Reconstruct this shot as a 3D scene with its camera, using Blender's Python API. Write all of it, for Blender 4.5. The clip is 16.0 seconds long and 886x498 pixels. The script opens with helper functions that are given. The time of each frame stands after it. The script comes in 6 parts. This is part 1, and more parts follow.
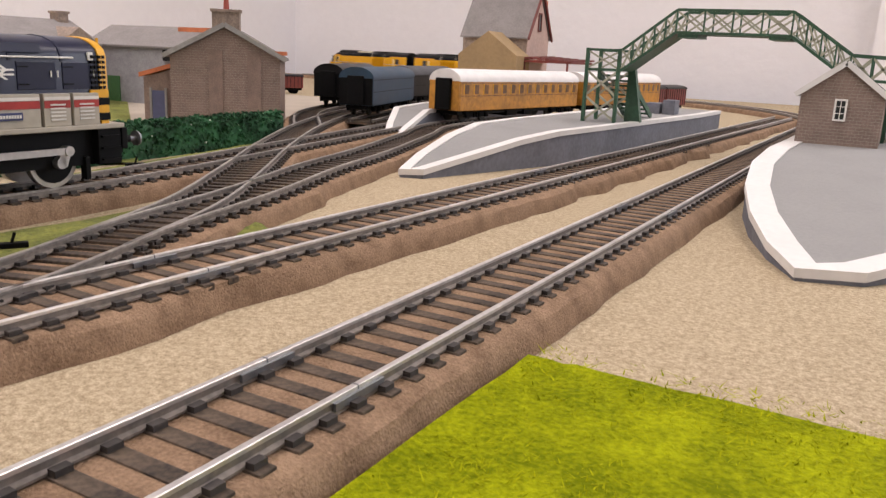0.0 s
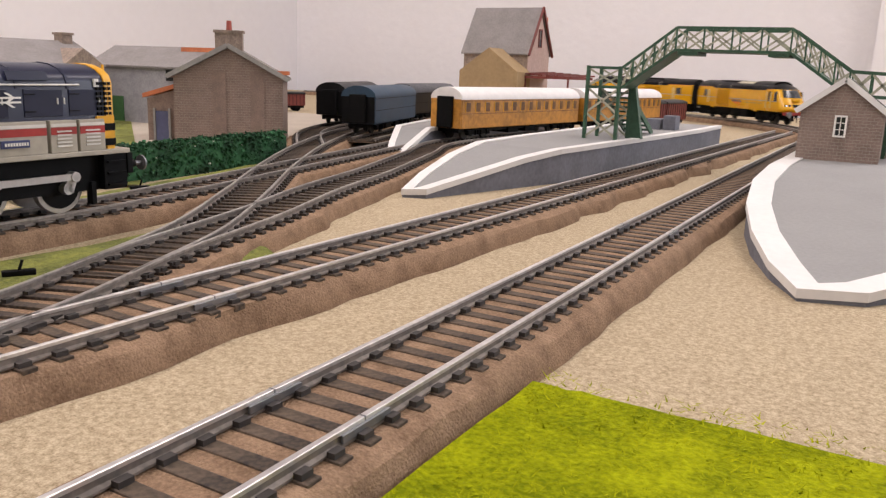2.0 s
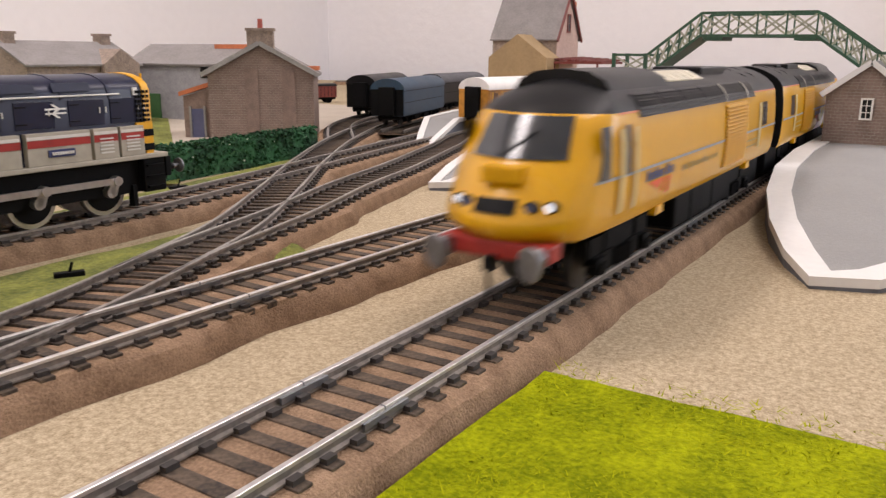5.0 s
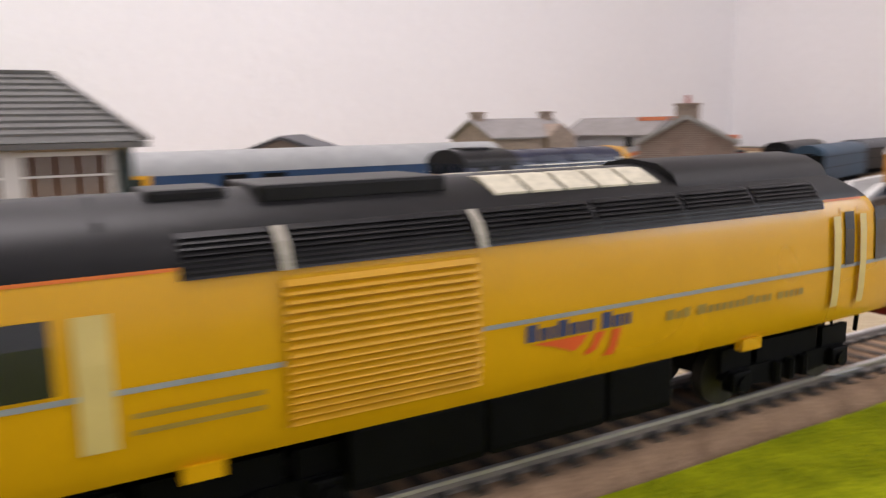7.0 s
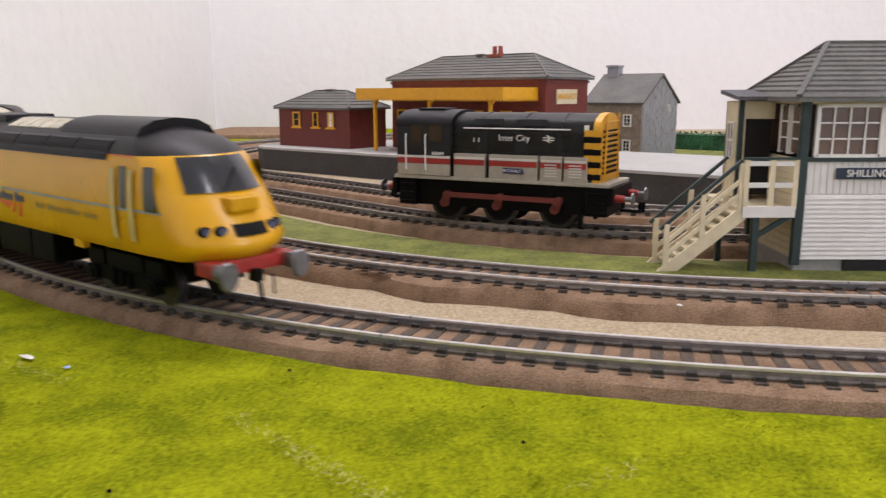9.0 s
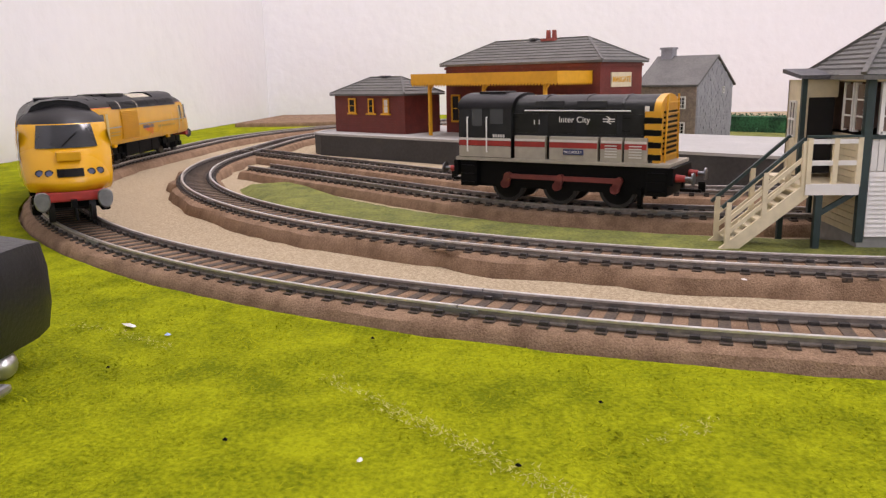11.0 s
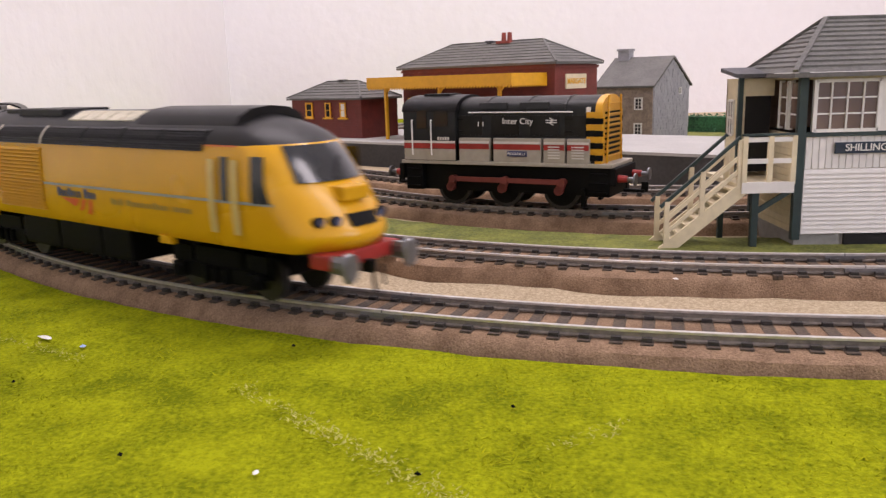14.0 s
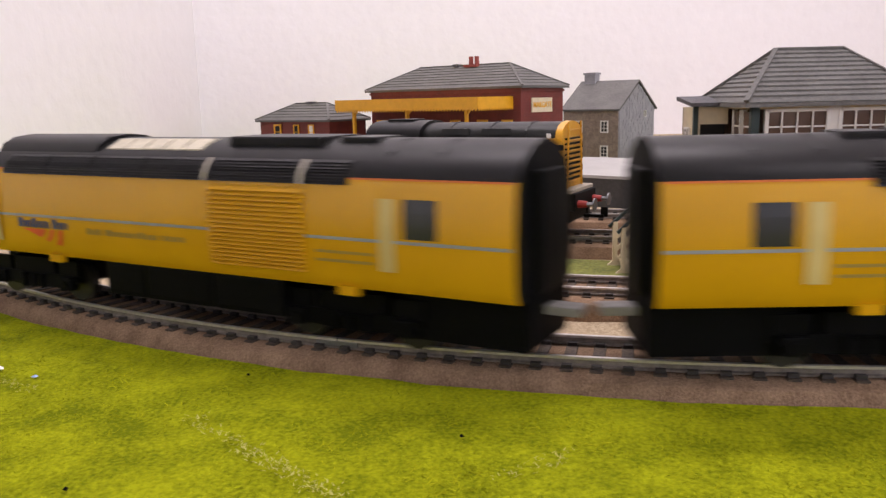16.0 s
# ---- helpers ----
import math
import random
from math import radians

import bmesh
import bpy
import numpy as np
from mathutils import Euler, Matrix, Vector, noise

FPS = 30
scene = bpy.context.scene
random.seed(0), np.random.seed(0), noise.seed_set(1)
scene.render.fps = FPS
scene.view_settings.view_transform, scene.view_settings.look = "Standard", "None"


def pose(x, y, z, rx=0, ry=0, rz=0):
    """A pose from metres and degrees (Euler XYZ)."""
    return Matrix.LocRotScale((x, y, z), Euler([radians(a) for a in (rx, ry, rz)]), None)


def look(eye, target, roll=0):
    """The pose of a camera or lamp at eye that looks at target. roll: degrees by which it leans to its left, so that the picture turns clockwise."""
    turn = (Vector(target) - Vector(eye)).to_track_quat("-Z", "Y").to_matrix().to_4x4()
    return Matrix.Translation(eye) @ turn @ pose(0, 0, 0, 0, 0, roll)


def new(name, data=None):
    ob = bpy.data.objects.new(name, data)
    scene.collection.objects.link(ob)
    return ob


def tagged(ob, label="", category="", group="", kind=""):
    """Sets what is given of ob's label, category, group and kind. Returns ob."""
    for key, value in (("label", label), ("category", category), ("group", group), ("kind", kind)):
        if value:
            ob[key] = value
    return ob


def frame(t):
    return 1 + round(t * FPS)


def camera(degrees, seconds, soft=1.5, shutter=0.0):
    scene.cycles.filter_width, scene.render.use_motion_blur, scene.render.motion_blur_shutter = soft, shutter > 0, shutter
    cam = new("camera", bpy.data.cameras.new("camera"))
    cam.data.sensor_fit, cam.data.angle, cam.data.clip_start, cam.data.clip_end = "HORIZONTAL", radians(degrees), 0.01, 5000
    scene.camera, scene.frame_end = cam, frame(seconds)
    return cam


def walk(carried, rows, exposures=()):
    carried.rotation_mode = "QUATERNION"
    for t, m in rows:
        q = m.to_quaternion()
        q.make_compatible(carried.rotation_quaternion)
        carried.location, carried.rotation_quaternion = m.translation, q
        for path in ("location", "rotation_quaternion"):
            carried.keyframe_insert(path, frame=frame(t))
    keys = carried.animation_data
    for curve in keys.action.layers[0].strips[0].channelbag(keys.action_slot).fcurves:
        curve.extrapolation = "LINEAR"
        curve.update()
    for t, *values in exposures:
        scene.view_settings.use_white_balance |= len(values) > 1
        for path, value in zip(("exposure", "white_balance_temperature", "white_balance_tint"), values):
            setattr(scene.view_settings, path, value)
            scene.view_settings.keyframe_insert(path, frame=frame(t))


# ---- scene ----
cam = camera(58.4, 16.0, 1.3, 0.6)
PATH = [
    (0, (0.072, 0.01, 0.059), (-0.88, 1.705, -0.412), 2.6),
    (0.5, (0.072, 0.01, 0.061), (-0.882, 1.709, -0.39), 2.4),
    (1, (0.071, 0.01, 0.061), (-0.881, 1.714, -0.373), 2.5),
    (1.5, (0.071, 0.01, 0.061), (-0.894, 1.704, -0.382), 2.1),
    (2, (0.072, 0.009, 0.062), (-0.89, 1.707, -0.376), 2.1),
    (2.5, (0.071, 0.01, 0.061), (-0.895, 1.705, -0.377), 1.8),
    (3, (0.072, 0.009, 0.062), (-0.893, 1.708, -0.364), 2.0),
    (3.2, (0.072, 0.009, 0.062), (-0.892, 1.709, -0.364), 1.9),
    (5.5, (0.089, -0.004, 0.071), (-1.015, 1.594, -0.408), -0.7),
    (6, (0.107, -0.022, 0.074), (-1.173, 1.456, -0.346), -1.2),
    (6.5, (0.113, -0.046, 0.074), (-1.362, 1.262, -0.259), -0.9),
    (7, (0.119, -0.078, 0.072), (-1.584, 0.923, -0.240), -1.1),
    (7.5, (0.131, -0.136, 0.077), (-1.739, 0.503, -0.227), -0.9),
    (8, (0.145, -0.184, 0.076), (-1.794, 0.159, -0.277), -0.8),
    (8.5, (0.156, -0.212, 0.069), (-1.805, -0.14, -0.317), 0.1),
    (9, (0.166, -0.223, 0.071), (-1.796, -0.251, -0.317), -0.2),
    (9.5, (0.169, -0.229, 0.07), (-1.786, -0.317, -0.343), -0.4),
    (11.8, (0.179, -0.23, 0.07), (-1.77, -0.384, -0.351), -1.3),
    (12, (0.177, -0.228, 0.07), (-1.77, -0.375, -0.361), -1.4),
    (12.5, (0.174, -0.227, 0.067), (-1.773, -0.362, -0.37), -1.2),
    (13, (0.173, -0.225, 0.067), (-1.776, -0.343, -0.367), -1.3),
    (13.5, (0.173, -0.221, 0.067), (-1.779, -0.321, -0.358), -1.5),
    (14, (0.173, -0.217, 0.069), (-1.783, -0.296, -0.342), -1.6),
    (14.5, (0.172, -0.215, 0.069), (-1.786, -0.268, -0.334), -1.2),
    (15, (0.174, -0.216, 0.07), (-1.787, -0.262, -0.32), -1.2),
    (15.5, (0.175, -0.215, 0.071), (-1.789, -0.252, -0.301), -1.3),
    (16, (0.175, -0.212, 0.072), (-1.791, -0.224, -0.295), -1.3),
]
walk(cam, [(t, look(eye, target, roll)) for t, eye, target, roll in PATH],
     [(0, -0.05, 6650, 14), (5.5, 0.0, 6650, 14), (7, -0.05, 6350, 13), (9.5, -0.05, 6200, 13), (12, 0.0, 6400, 20), (16, 0.0, 6400, 20)])


# ---- light ----
world = bpy.data.worlds.new("room_air")
scene.world = world
world.use_nodes = True
world.node_tree.nodes["Background"].inputs[0].default_value = (1.0, 0.95, 0.9, 1)
world.node_tree.nodes["Background"].inputs[1].default_value = 0.30


def ceiling_lamp(x, y, z, sx, sy, watts):
    lamp = bpy.data.lights.new("ceiling_lamp", "AREA")
    lamp.shape, lamp.size, lamp.size_y, lamp.energy = "RECTANGLE", sx, sy, watts
    lamp.color = (1.0, 0.925, 0.915)
    ob = new("ceiling_lamp", lamp)
    ob.location = (x, y, z)
    return ob


ceiling_lamp(0.42, 0.95, 1.50, 0.30, 1.2, 12)
ceiling_lamp(-0.72, -0.12, 1.50, 0.30, 0.9, 15.5)

# daylight through the window in the north wall
daylight = bpy.data.lights.new("window_daylight", "AREA")
daylight.shape, daylight.size, daylight.size_y, daylight.energy = "RECTANGLE", 0.9, 1.0, 19
daylight.color = (0.88, 0.93, 1.0)
new("window_daylight", daylight).matrix_basis = look((1.25, 1.66, 0.70), (1.25, 0.0, 0.70))


# ---- materials ----
def mat(name, color, rough=0.6, metal=0.0, vary=0.12, scale=400.0, bump=0.0, bump_scale=None, color2=None, fine=None, coat=0.0, depth=0.0006, spec=0.5):
    """A node material: two scales of noise mix two tints of the colour; a third gives relief."""
    m = bpy.data.materials.new(name)
    m.use_nodes = True
    nt = m.node_tree
    b = nt.nodes["Principled BSDF"]
    b.inputs["Metallic"].default_value = metal
    b.inputs["Coat Weight"].default_value = coat
    b.inputs["Specular IOR Level"].default_value = spec
    co = nt.nodes.new("ShaderNodeTexCoord")
    n1 = nt.nodes.new("ShaderNodeTexNoise")
    n1.inputs["Scale"].default_value = scale
    n1.inputs["Detail"].default_value = 5
    n2 = nt.nodes.new("ShaderNodeTexNoise")
    n2.inputs["Scale"].default_value = scale * 0.13 if fine is None else fine
    n2.inputs["Detail"].default_value = 3
    for n in (n1, n2):
        nt.links.new(co.outputs["Object"], n.inputs["Vector"])
    avg = nt.nodes.new("ShaderNodeMath")
    avg.operation = "ADD"
    nt.links.new(n1.outputs[0], avg.inputs[0])
    nt.links.new(n2.outputs[0], avg.inputs[1])
    ramp = nt.nodes.new("ShaderNodeMapRange")
    ramp.inputs[1].default_value, ramp.inputs[2].default_value = 0.75, 1.25
    nt.links.new(avg.outputs[0], ramp.inputs[0])
    mix = nt.nodes.new("ShaderNodeMix")
    mix.data_type = "RGBA"
    dark = tuple(c * (1 - vary) for c in color)
    light = color2 if color2 else tuple(min(1, c * (1 + vary)) for c in color)
    mix.inputs[6].default_value, mix.inputs[7].default_value = (*dark, 1), (*light, 1)
    nt.links.new(ramp.outputs[0], mix.inputs[0])
    nt.links.new(mix.outputs[2], b.inputs["Base Color"])
    rr = nt.nodes.new("ShaderNodeMapRange")
    rr.inputs[3].default_value, rr.inputs[4].default_value = max(0.02, rough - 0.08), min(1, rough + 0.08)
    nt.links.new(n2.outputs[0], rr.inputs[0])
    nt.links.new(rr.outputs[0], b.inputs["Roughness"])
    if bump:
        n3 = nt.nodes.new("ShaderNodeTexNoise")
        n3.inputs["Scale"].default_value = bump_scale or scale * 2
        n3.inputs["Detail"].default_value = 4
        nt.links.new(co.outputs["Object"], n3.inputs["Vector"])
        bp = nt.nodes.new("ShaderNodeBump")
        bp.inputs["Strength"].default_value = min(1.0, bump)
        bp.inputs["Distance"].default_value = depth
        nt.links.new(n3.outputs[0], bp.inputs["Height"])
        nt.links.new(bp.outputs[0], b.inputs["Normal"])
    return m


M = {}
M["sand"] = mat("sand_scatter", (0.43, 0.33, 0.20), 0.95, 0, 0.34, 2600, 0.45, 2600, color2=(0.55, 0.45, 0.305), fine=900, spec=0.2)
M["foam"] = mat("brown_ballast_foam", (0.255, 0.158, 0.095), 0.95, 0, 0.28, 1600, 0.9, 2000, color2=(0.35, 0.232, 0.147), fine=130, spec=0.2)
M["grass"] = mat("bright_grass_mat", (0.188, 0.226, 0.003), 0.95, 0, 0.24, 900, 1.0, 1800, color2=(0.345, 0.375, 0.006), fine=85, spec=0.05)
M["grass_dull"] = mat("olive_grass_scatter", (0.14, 0.165, 0.025), 0.95, 0, 0.40, 700, 1.0, 1500, color2=(0.23, 0.24, 0.045), fine=90)
M["blade"] = mat("grass_fibre", (0.235, 0.268, 0.004), 0.9, 0, 0.25, 300, color2=(0.40, 0.41, 0.008), spec=0.05)
M["wall"] = mat("white_textured_wall_paint", (0.85, 0.835, 0.845), 0.85, 0, 0.015, 60, 0.85, 42, fine=4, depth=0.0016)
M["rail"] = mat("worn_steel_rail", (0.58, 0.555, 0.53), 0.36, 0.7, 0.18, 500, fine=25)
M["rail_dull"] = mat("dull_brown_rail", (0.30, 0.275, 0.25), 0.45, 0.5, 0.35, 500, fine=25)
M["rail_side"] = mat("dirty_rail_side", (0.23, 0.20, 0.175), 0.5, 0.35, 0.30, 600, fine=40)
M["sleeper"] = mat("dusty_dark_sleeper", (0.034, 0.0255, 0.021), 0.7, 0, 0.45, 900, fine=110, color2=(0.115, 0.083, 0.057), spec=0.3)
M["chair"] = mat("dusty_rail_chair", (0.034, 0.028, 0.025), 0.6, 0, 0.3, 900)
M["yellow"] = mat("yellow_body_paint", (0.66, 0.335, 0.002), 0.27, 0, 0.05, 60, fine=8, spec=0.5)
M["amber"] = mat("amber_louvre_paint", (0.60, 0.30, 0.002), 0.45, 0, 0.06, 200, spec=0.25)
M["roof_dark"] = mat("dark_grey_roof_plastic", (0.0095, 0.009, 0.0095), 0.40, 0, 0.3, 200, spec=0.18)
M["black"] = mat("black_plastic", (0.003, 0.003, 0.0033), 0.55, 0, 0.3, 300, spec=0.13)
M["grime"] = mat("dark_underframe_plastic", (0.0024, 0.0024, 0.0027), 0.6, 0, 0.4, 400, spec=0.07)
M["cream_pan"] = mat("cream_roof_panel", (0.55, 0.50, 0.38), 0.6, 0, 0.2, 500)
M["steel"] = mat("silver_metal", (0.58, 0.57, 0.55), 0.3, 0.9, 0.15, 400)
M["buffer"] = mat("dull_grey_metal", (0.20, 0.20, 0.21), 0.4, 0.7, 0.2, 400)
M["red"] = mat("red_paint", (0.33, 0.022, 0.016), 0.5, 0, 0.2, 300)
M["red_logo"] = mat("orange_red_print", (0.70, 0.09, 0.01), 0.5, 0, 0.05, 300)
M["navy_print"] = mat("navy_print", (0.035, 0.045, 0.13), 0.5, 0, 0.1, 300)
M["faint_print"] = mat("faint_brown_print", (0.33, 0.21, 0.03), 0.5, 0, 0.1, 300)
M["grey_line"] = mat("grey_line_print", (0.30, 0.31, 0.33), 0.5, 0, 0.1, 300)
M["white"] = mat("white_plastic", (0.75, 0.73, 0.68), 0.5, 0, 0.06, 300)
M["lamp_white"] = mat("headlight_lens", (0.10, 0.11, 0.19), 0.15, 0.3, 0.1, 300)
M["navy"] = mat("navy_body_paint", (0.010, 0.013, 0.036), 0.35, 0, 0.15, 120, coat=0.1, spec=0.35)
M["gunmetal"] = mat("dark_grey_body_paint", (0.015, 0.0155, 0.0145), 0.40, 0, 0.35, 150, spec=0.2)
M["warm_grey"] = mat("light_stone_grey_paint", (0.40, 0.36, 0.29), 0.55, 0, 0.12, 250)
M["white_stripe"] = mat("off_white_stripe", (0.66, 0.63, 0.58), 0.5, 0, 0.08, 300)
M["warn"] = mat("warning_yellow_paint", (0.72, 0.36, 0.01), 0.42, 0, 0.08, 250)
M["blue"] = mat("rail_blue_paint", (0.014, 0.050, 0.125), 0.4, 0, 0.1, 150)
M["coach_blue"] = mat("faded_blue_coach_paint", (0.012, 0.040, 0.072), 0.5, 0, 0.2, 200)
M["roof_grey"] = mat("light_grey_roof", (0.30, 0.30, 0.295), 0.6, 0, 0.1, 150)
M["white_roof"] = mat("white_coach_roof", (0.72, 0.69, 0.66), 0.6, 0, 0.06, 150)
M["teak"] = mat("varnished_teak", (0.42, 0.185, 0.022), 0.45, 0, 0.3, 250)
M["teak_dark"] = mat("dark_teak_window", (0.13, 0.055, 0.015), 0.3, 0, 0.3, 250)
M["maroon"] = mat("maroon_paint", (0.16, 0.03, 0.022), 0.55, 0, 0.2, 200)
M["brick_red"] = mat("red_brick_plastic", (0.155, 0.026, 0.018), 0.65, 0, 0.25, 900, 0.6, 900, fine=120)
M["slate"] = mat("grey_slate_plastic", (0.12, 0.116, 0.106), 0.7, 0, 0.2, 500, 0.5, 900)
M["slate_pale"] = mat("weathered_brown_slate", (0.235, 0.215, 0.205), 0.8, 0, 0.14, 500, 0.4, 900)
M["slate_dark"] = mat("dark_slate_card", (0.085, 0.083, 0.088), 0.75, 0, 0.25, 600, 0.5, 900)
M["stone"] = mat("grey_stone_card", (0.34, 0.335, 0.35), 0.85, 0, 0.14, 700, 0.5, 700, fine=150)
M["stone_brown"] = mat("brown_stone_card", (0.28, 0.215, 0.17), 0.85, 0, 0.25, 700, 0.9, 700, fine=200)
M["brick_pale"] = mat("printed_brown_brick", (0.25, 0.18, 0.145), 0.85, 0, 0.2, 1200, 0.5, 1200, fine=150)
M["mortar"] = mat("pale_mortar", (0.34, 0.29, 0.25), 0.9, 0, 0.1, 900)
M["tan"] = mat("tan_card", (0.34, 0.235, 0.12), 0.85, 0, 0.1, 300)
M["pink"] = mat("pale_pink_render", (0.52, 0.38, 0.32), 0.85, 0, 0.1, 300)
M["orange_tile"] = mat("orange_ridge_tile", (0.55, 0.17, 0.07), 0.8, 0, 0.15, 600)
M["platform"] = mat("grey_platform_card", (0.27, 0.265, 0.255), 0.9, 0, 0.06, 700, 0.3, 1500, fine=40)
M["platform_pale"] = mat("pale_platform_card", (0.42, 0.41, 0.39), 0.9, 0, 0.08, 600, 0.3, 1500, fine=40)
M["platform_side"] = mat("blue_grey_platform_side", (0.15, 0.155, 0.18), 0.85, 0, 0.2, 400)
M["platform_dark"] = mat("dark_platform_side", (0.05, 0.048, 0.047), 0.8, 0, 0.25, 400)
M["edge_white"] = mat("white_platform_edge", (0.70, 0.68, 0.65), 0.7, 0, 0.04, 300)
M["cream"] = mat("cream_paint", (0.66, 0.57, 0.38), 0.6, 0, 0.10, 300)
M["box_white"] = mat("white_board_paint", (0.74, 0.71, 0.66), 0.6, 0, 0.05, 250)
M["box_green"] = mat("dark_green_timber_paint", (0.016, 0.034, 0.032), 0.5, 0, 0.2, 300)
M["sign_blue"] = mat("dark_blue_sign", (0.012, 0.025, 0.045), 0.5, 0, 0.1, 300)
M["bridge_green"] = mat("green_bridge_paint", (0.028, 0.085, 0.045), 0.5, 0, 0.25, 400)
M["bridge_cream"] = mat("pale_green_lattice", (0.36, 0.36, 0.27), 0.6, 0, 0.2, 400)
M["hedge"] = mat("dark_green_hedge", (0.013, 0.060, 0.024), 0.9, 0, 0.5, 500, color2=(0.036, 0.15, 0.058))
M["concrete"] = mat("grey_concrete_card", (0.30, 0.29, 0.27), 0.85, 0, 0.12, 400)
M["door_blue"] = mat("slate_blue_door", (0.10, 0.11, 0.20), 0.6, 0, 0.1, 300)
M["door_green"] = mat("green_door", (0.06, 0.17, 0.06), 0.6, 0, 0.1, 300)
M["dark"] = mat("dark_interior", (0.006, 0.005, 0.005), 0.8, 0, 0.2, 300)
M["curtain"] = mat("brown_interior_print", (0.16, 0.095, 0.07), 0.7, 0, 0.3, 200)
M["rubber"] = mat("black_rubber", (0.010, 0.010, 0.011), 0.45, 0, 0.3, 100, 0.3, 900)
M["chimney_red"] = mat("red_chimney_pot", (0.34, 0.075, 0.055), 0.7, 0, 0.2, 500)
M["strip"] = mat("pale_yellow_tape", (0.62, 0.47, 0.17), 0.5, 0, 0.06, 300)
M["orange_line"] = mat("orange_edge_print", (0.60, 0.14, 0.01), 0.5, 0, 0.08, 300)
M["yard"] = mat("pale_yard_card", (0.42, 0.36, 0.29), 0.9, 0, 0.10, 500, 0.4, 1400, fine=25)
M["scuff"] = mat("pale_scuffed_fibre", (0.42, 0.40, 0.09), 0.9, 0, 0.15, 300)
M["blossom"] = mat("pale_blossom", (0.55, 0.60, 0.50), 0.8, 0, 0.2, 300)
M["floor"] = mat("brown_carpet", (0.16, 0.12, 0.09), 0.95, 0, 0.2, 80, 0.5, 500)
M["litter"] = mat("white_paper_fleck", (0.80, 0.77, 0.72), 0.8, 0, 0.05, 300)
M["litter_blue"] = mat("pale_blue_fleck", (0.35, 0.45, 0.75), 0.6, 0, 0.05, 300)


def glass(name, tint=(0.02, 0.022, 0.025), rough=0.16):
    """Tinted glazing over a dark cab: glossy dark pane."""
    m = mat(name, tint, rough, 0, 0.2, 100)
    m.node_tree.nodes["Principled BSDF"].inputs["Coat Weight"].default_value = 0.25
    return m


M["glass"] = glass("dark_cab_glass")


# ---- mesh helpers ----
def box(bm, x0, x1, y0, y1, z0, z1, bevel=0.0):
    vs = [bm.verts.new((x, y, z)) for z in (z0, z1) for y in (y0, y1) for x in (x0, x1)]
    fs = [bm.faces.new([vs[i] for i in q]) for q in ((0, 2, 3, 1), (4, 5, 7, 6), (0, 1, 5, 4), (2, 6, 7, 3), (0, 4, 6, 2), (1, 3, 7, 5))]
    if bevel:
        edges = {e for f in fs for e in f.edges}
        bmesh.ops.bevel(bm, geom=list(edges), offset=bevel, segments=2, affect="EDGES", profile=0.6)
    return bm


def cube(x0, x1, y0, y1, z0, z1, bevel=0.0):
    return box(bmesh.new(), x0, x1, y0, y1, z0, z1, bevel)


def tube(bm, a, b, r, n=10, r2=None):
    """A capped round bar from a to b."""
    a, b = Vector(a), Vector(b)
    d = (b - a).normalized()
    s = d.orthogonal().normalized()
    t = d.cross(s)
    rings = []
    for p, q in ((a, r), (b, r if r2 is None else r2)):
        rings.append([bm.verts.new(p + (s * math.cos(k * math.tau / n) + t * math.sin(k * math.tau / n)) * q) for k in range(n)])
    for k in range(n):
        bm.faces.new((rings[0][k], rings[0][(k + 1) % n], rings[1][(k + 1) % n], rings[1][k]))
    bm.faces.new(rings[0][::-1])
    bm.faces.new(rings[1])
    return bm


def prism(bm, outline, axis, lo, hi):
    """A flat outline (u, v) drawn out along an axis: 'x' takes (y, z), 'y' takes (x, z), 'z' takes (x, y)."""
    def at(u, v, w):
        return {"x": (w, u, v), "y": (u, w, v), "z": (u, v, w)}[axis]
    a = [bm.verts.new(at(u, v, lo)) for u, v in outline]
    b = [bm.verts.new(at(u, v, hi)) for u, v in outline]
    n = len(outline)
    for k in range(n):
        bm.faces.new((a[k], a[(k + 1) % n], b[(k + 1) % n], b[k]))
    bm.faces.new(a[::-1])
    bm.faces.new(b)
    bmesh.ops.recalc_face_normals(bm, faces=bm.faces)
    return bm


def bar(bm, a, b, w, h):
    """A square-sectioned bar from a to b."""
    a, b = Vector(a), Vector(b)
    d = (b - a).normalized()
    up = Vector((0, 0, 1)) if abs(d.z) < 0.95 else Vector((0, 1, 0))
    s = d.cross(up).normalized() * w / 2
    t = s.cross(d).normalized() * h / 2
    v = [bm.verts.new(p + i * s + j * t) for p in (a, b) for i, j in ((-1, -1), (1, -1), (1, 1), (-1, 1))]
    for q in ((0, 1, 2, 3), (7, 6, 5, 4), (0, 4, 5, 1), (1, 5, 6, 2), (2, 6, 7, 3), (3, 7, 4, 0)):
        bm.faces.new([v[k] for k in q])
    bmesh.ops.recalc_face_normals(bm, faces=bm.faces)
    return bm


def mesh(name, bm, materials, smooth=False, sharp=35):
    me = bpy.data.meshes.new(name)
    bm.normal_update()
    bm.to_mesh(me)
    bm.free()
    for m in materials if isinstance(materials, (list, tuple)) else [materials]:
        me.materials.append(m)
    if smooth:
        me.shade_smooth()
        me.set_sharp_from_angle(angle=radians(sharp))
    return me


def part(name, bm, material, parent, label="", smooth=False):
    ob = new(name, mesh(name, bm, material, smooth))
    ob.parent = parent
    return tagged(ob, label)


def thing(name, label, category, group="", m=None, kind=""):
    ob = new(name)
    ob.empty_display_size = 0.01
    if m is not None:
        ob.matrix_basis = m
    return tagged(ob, label, category, group, kind)


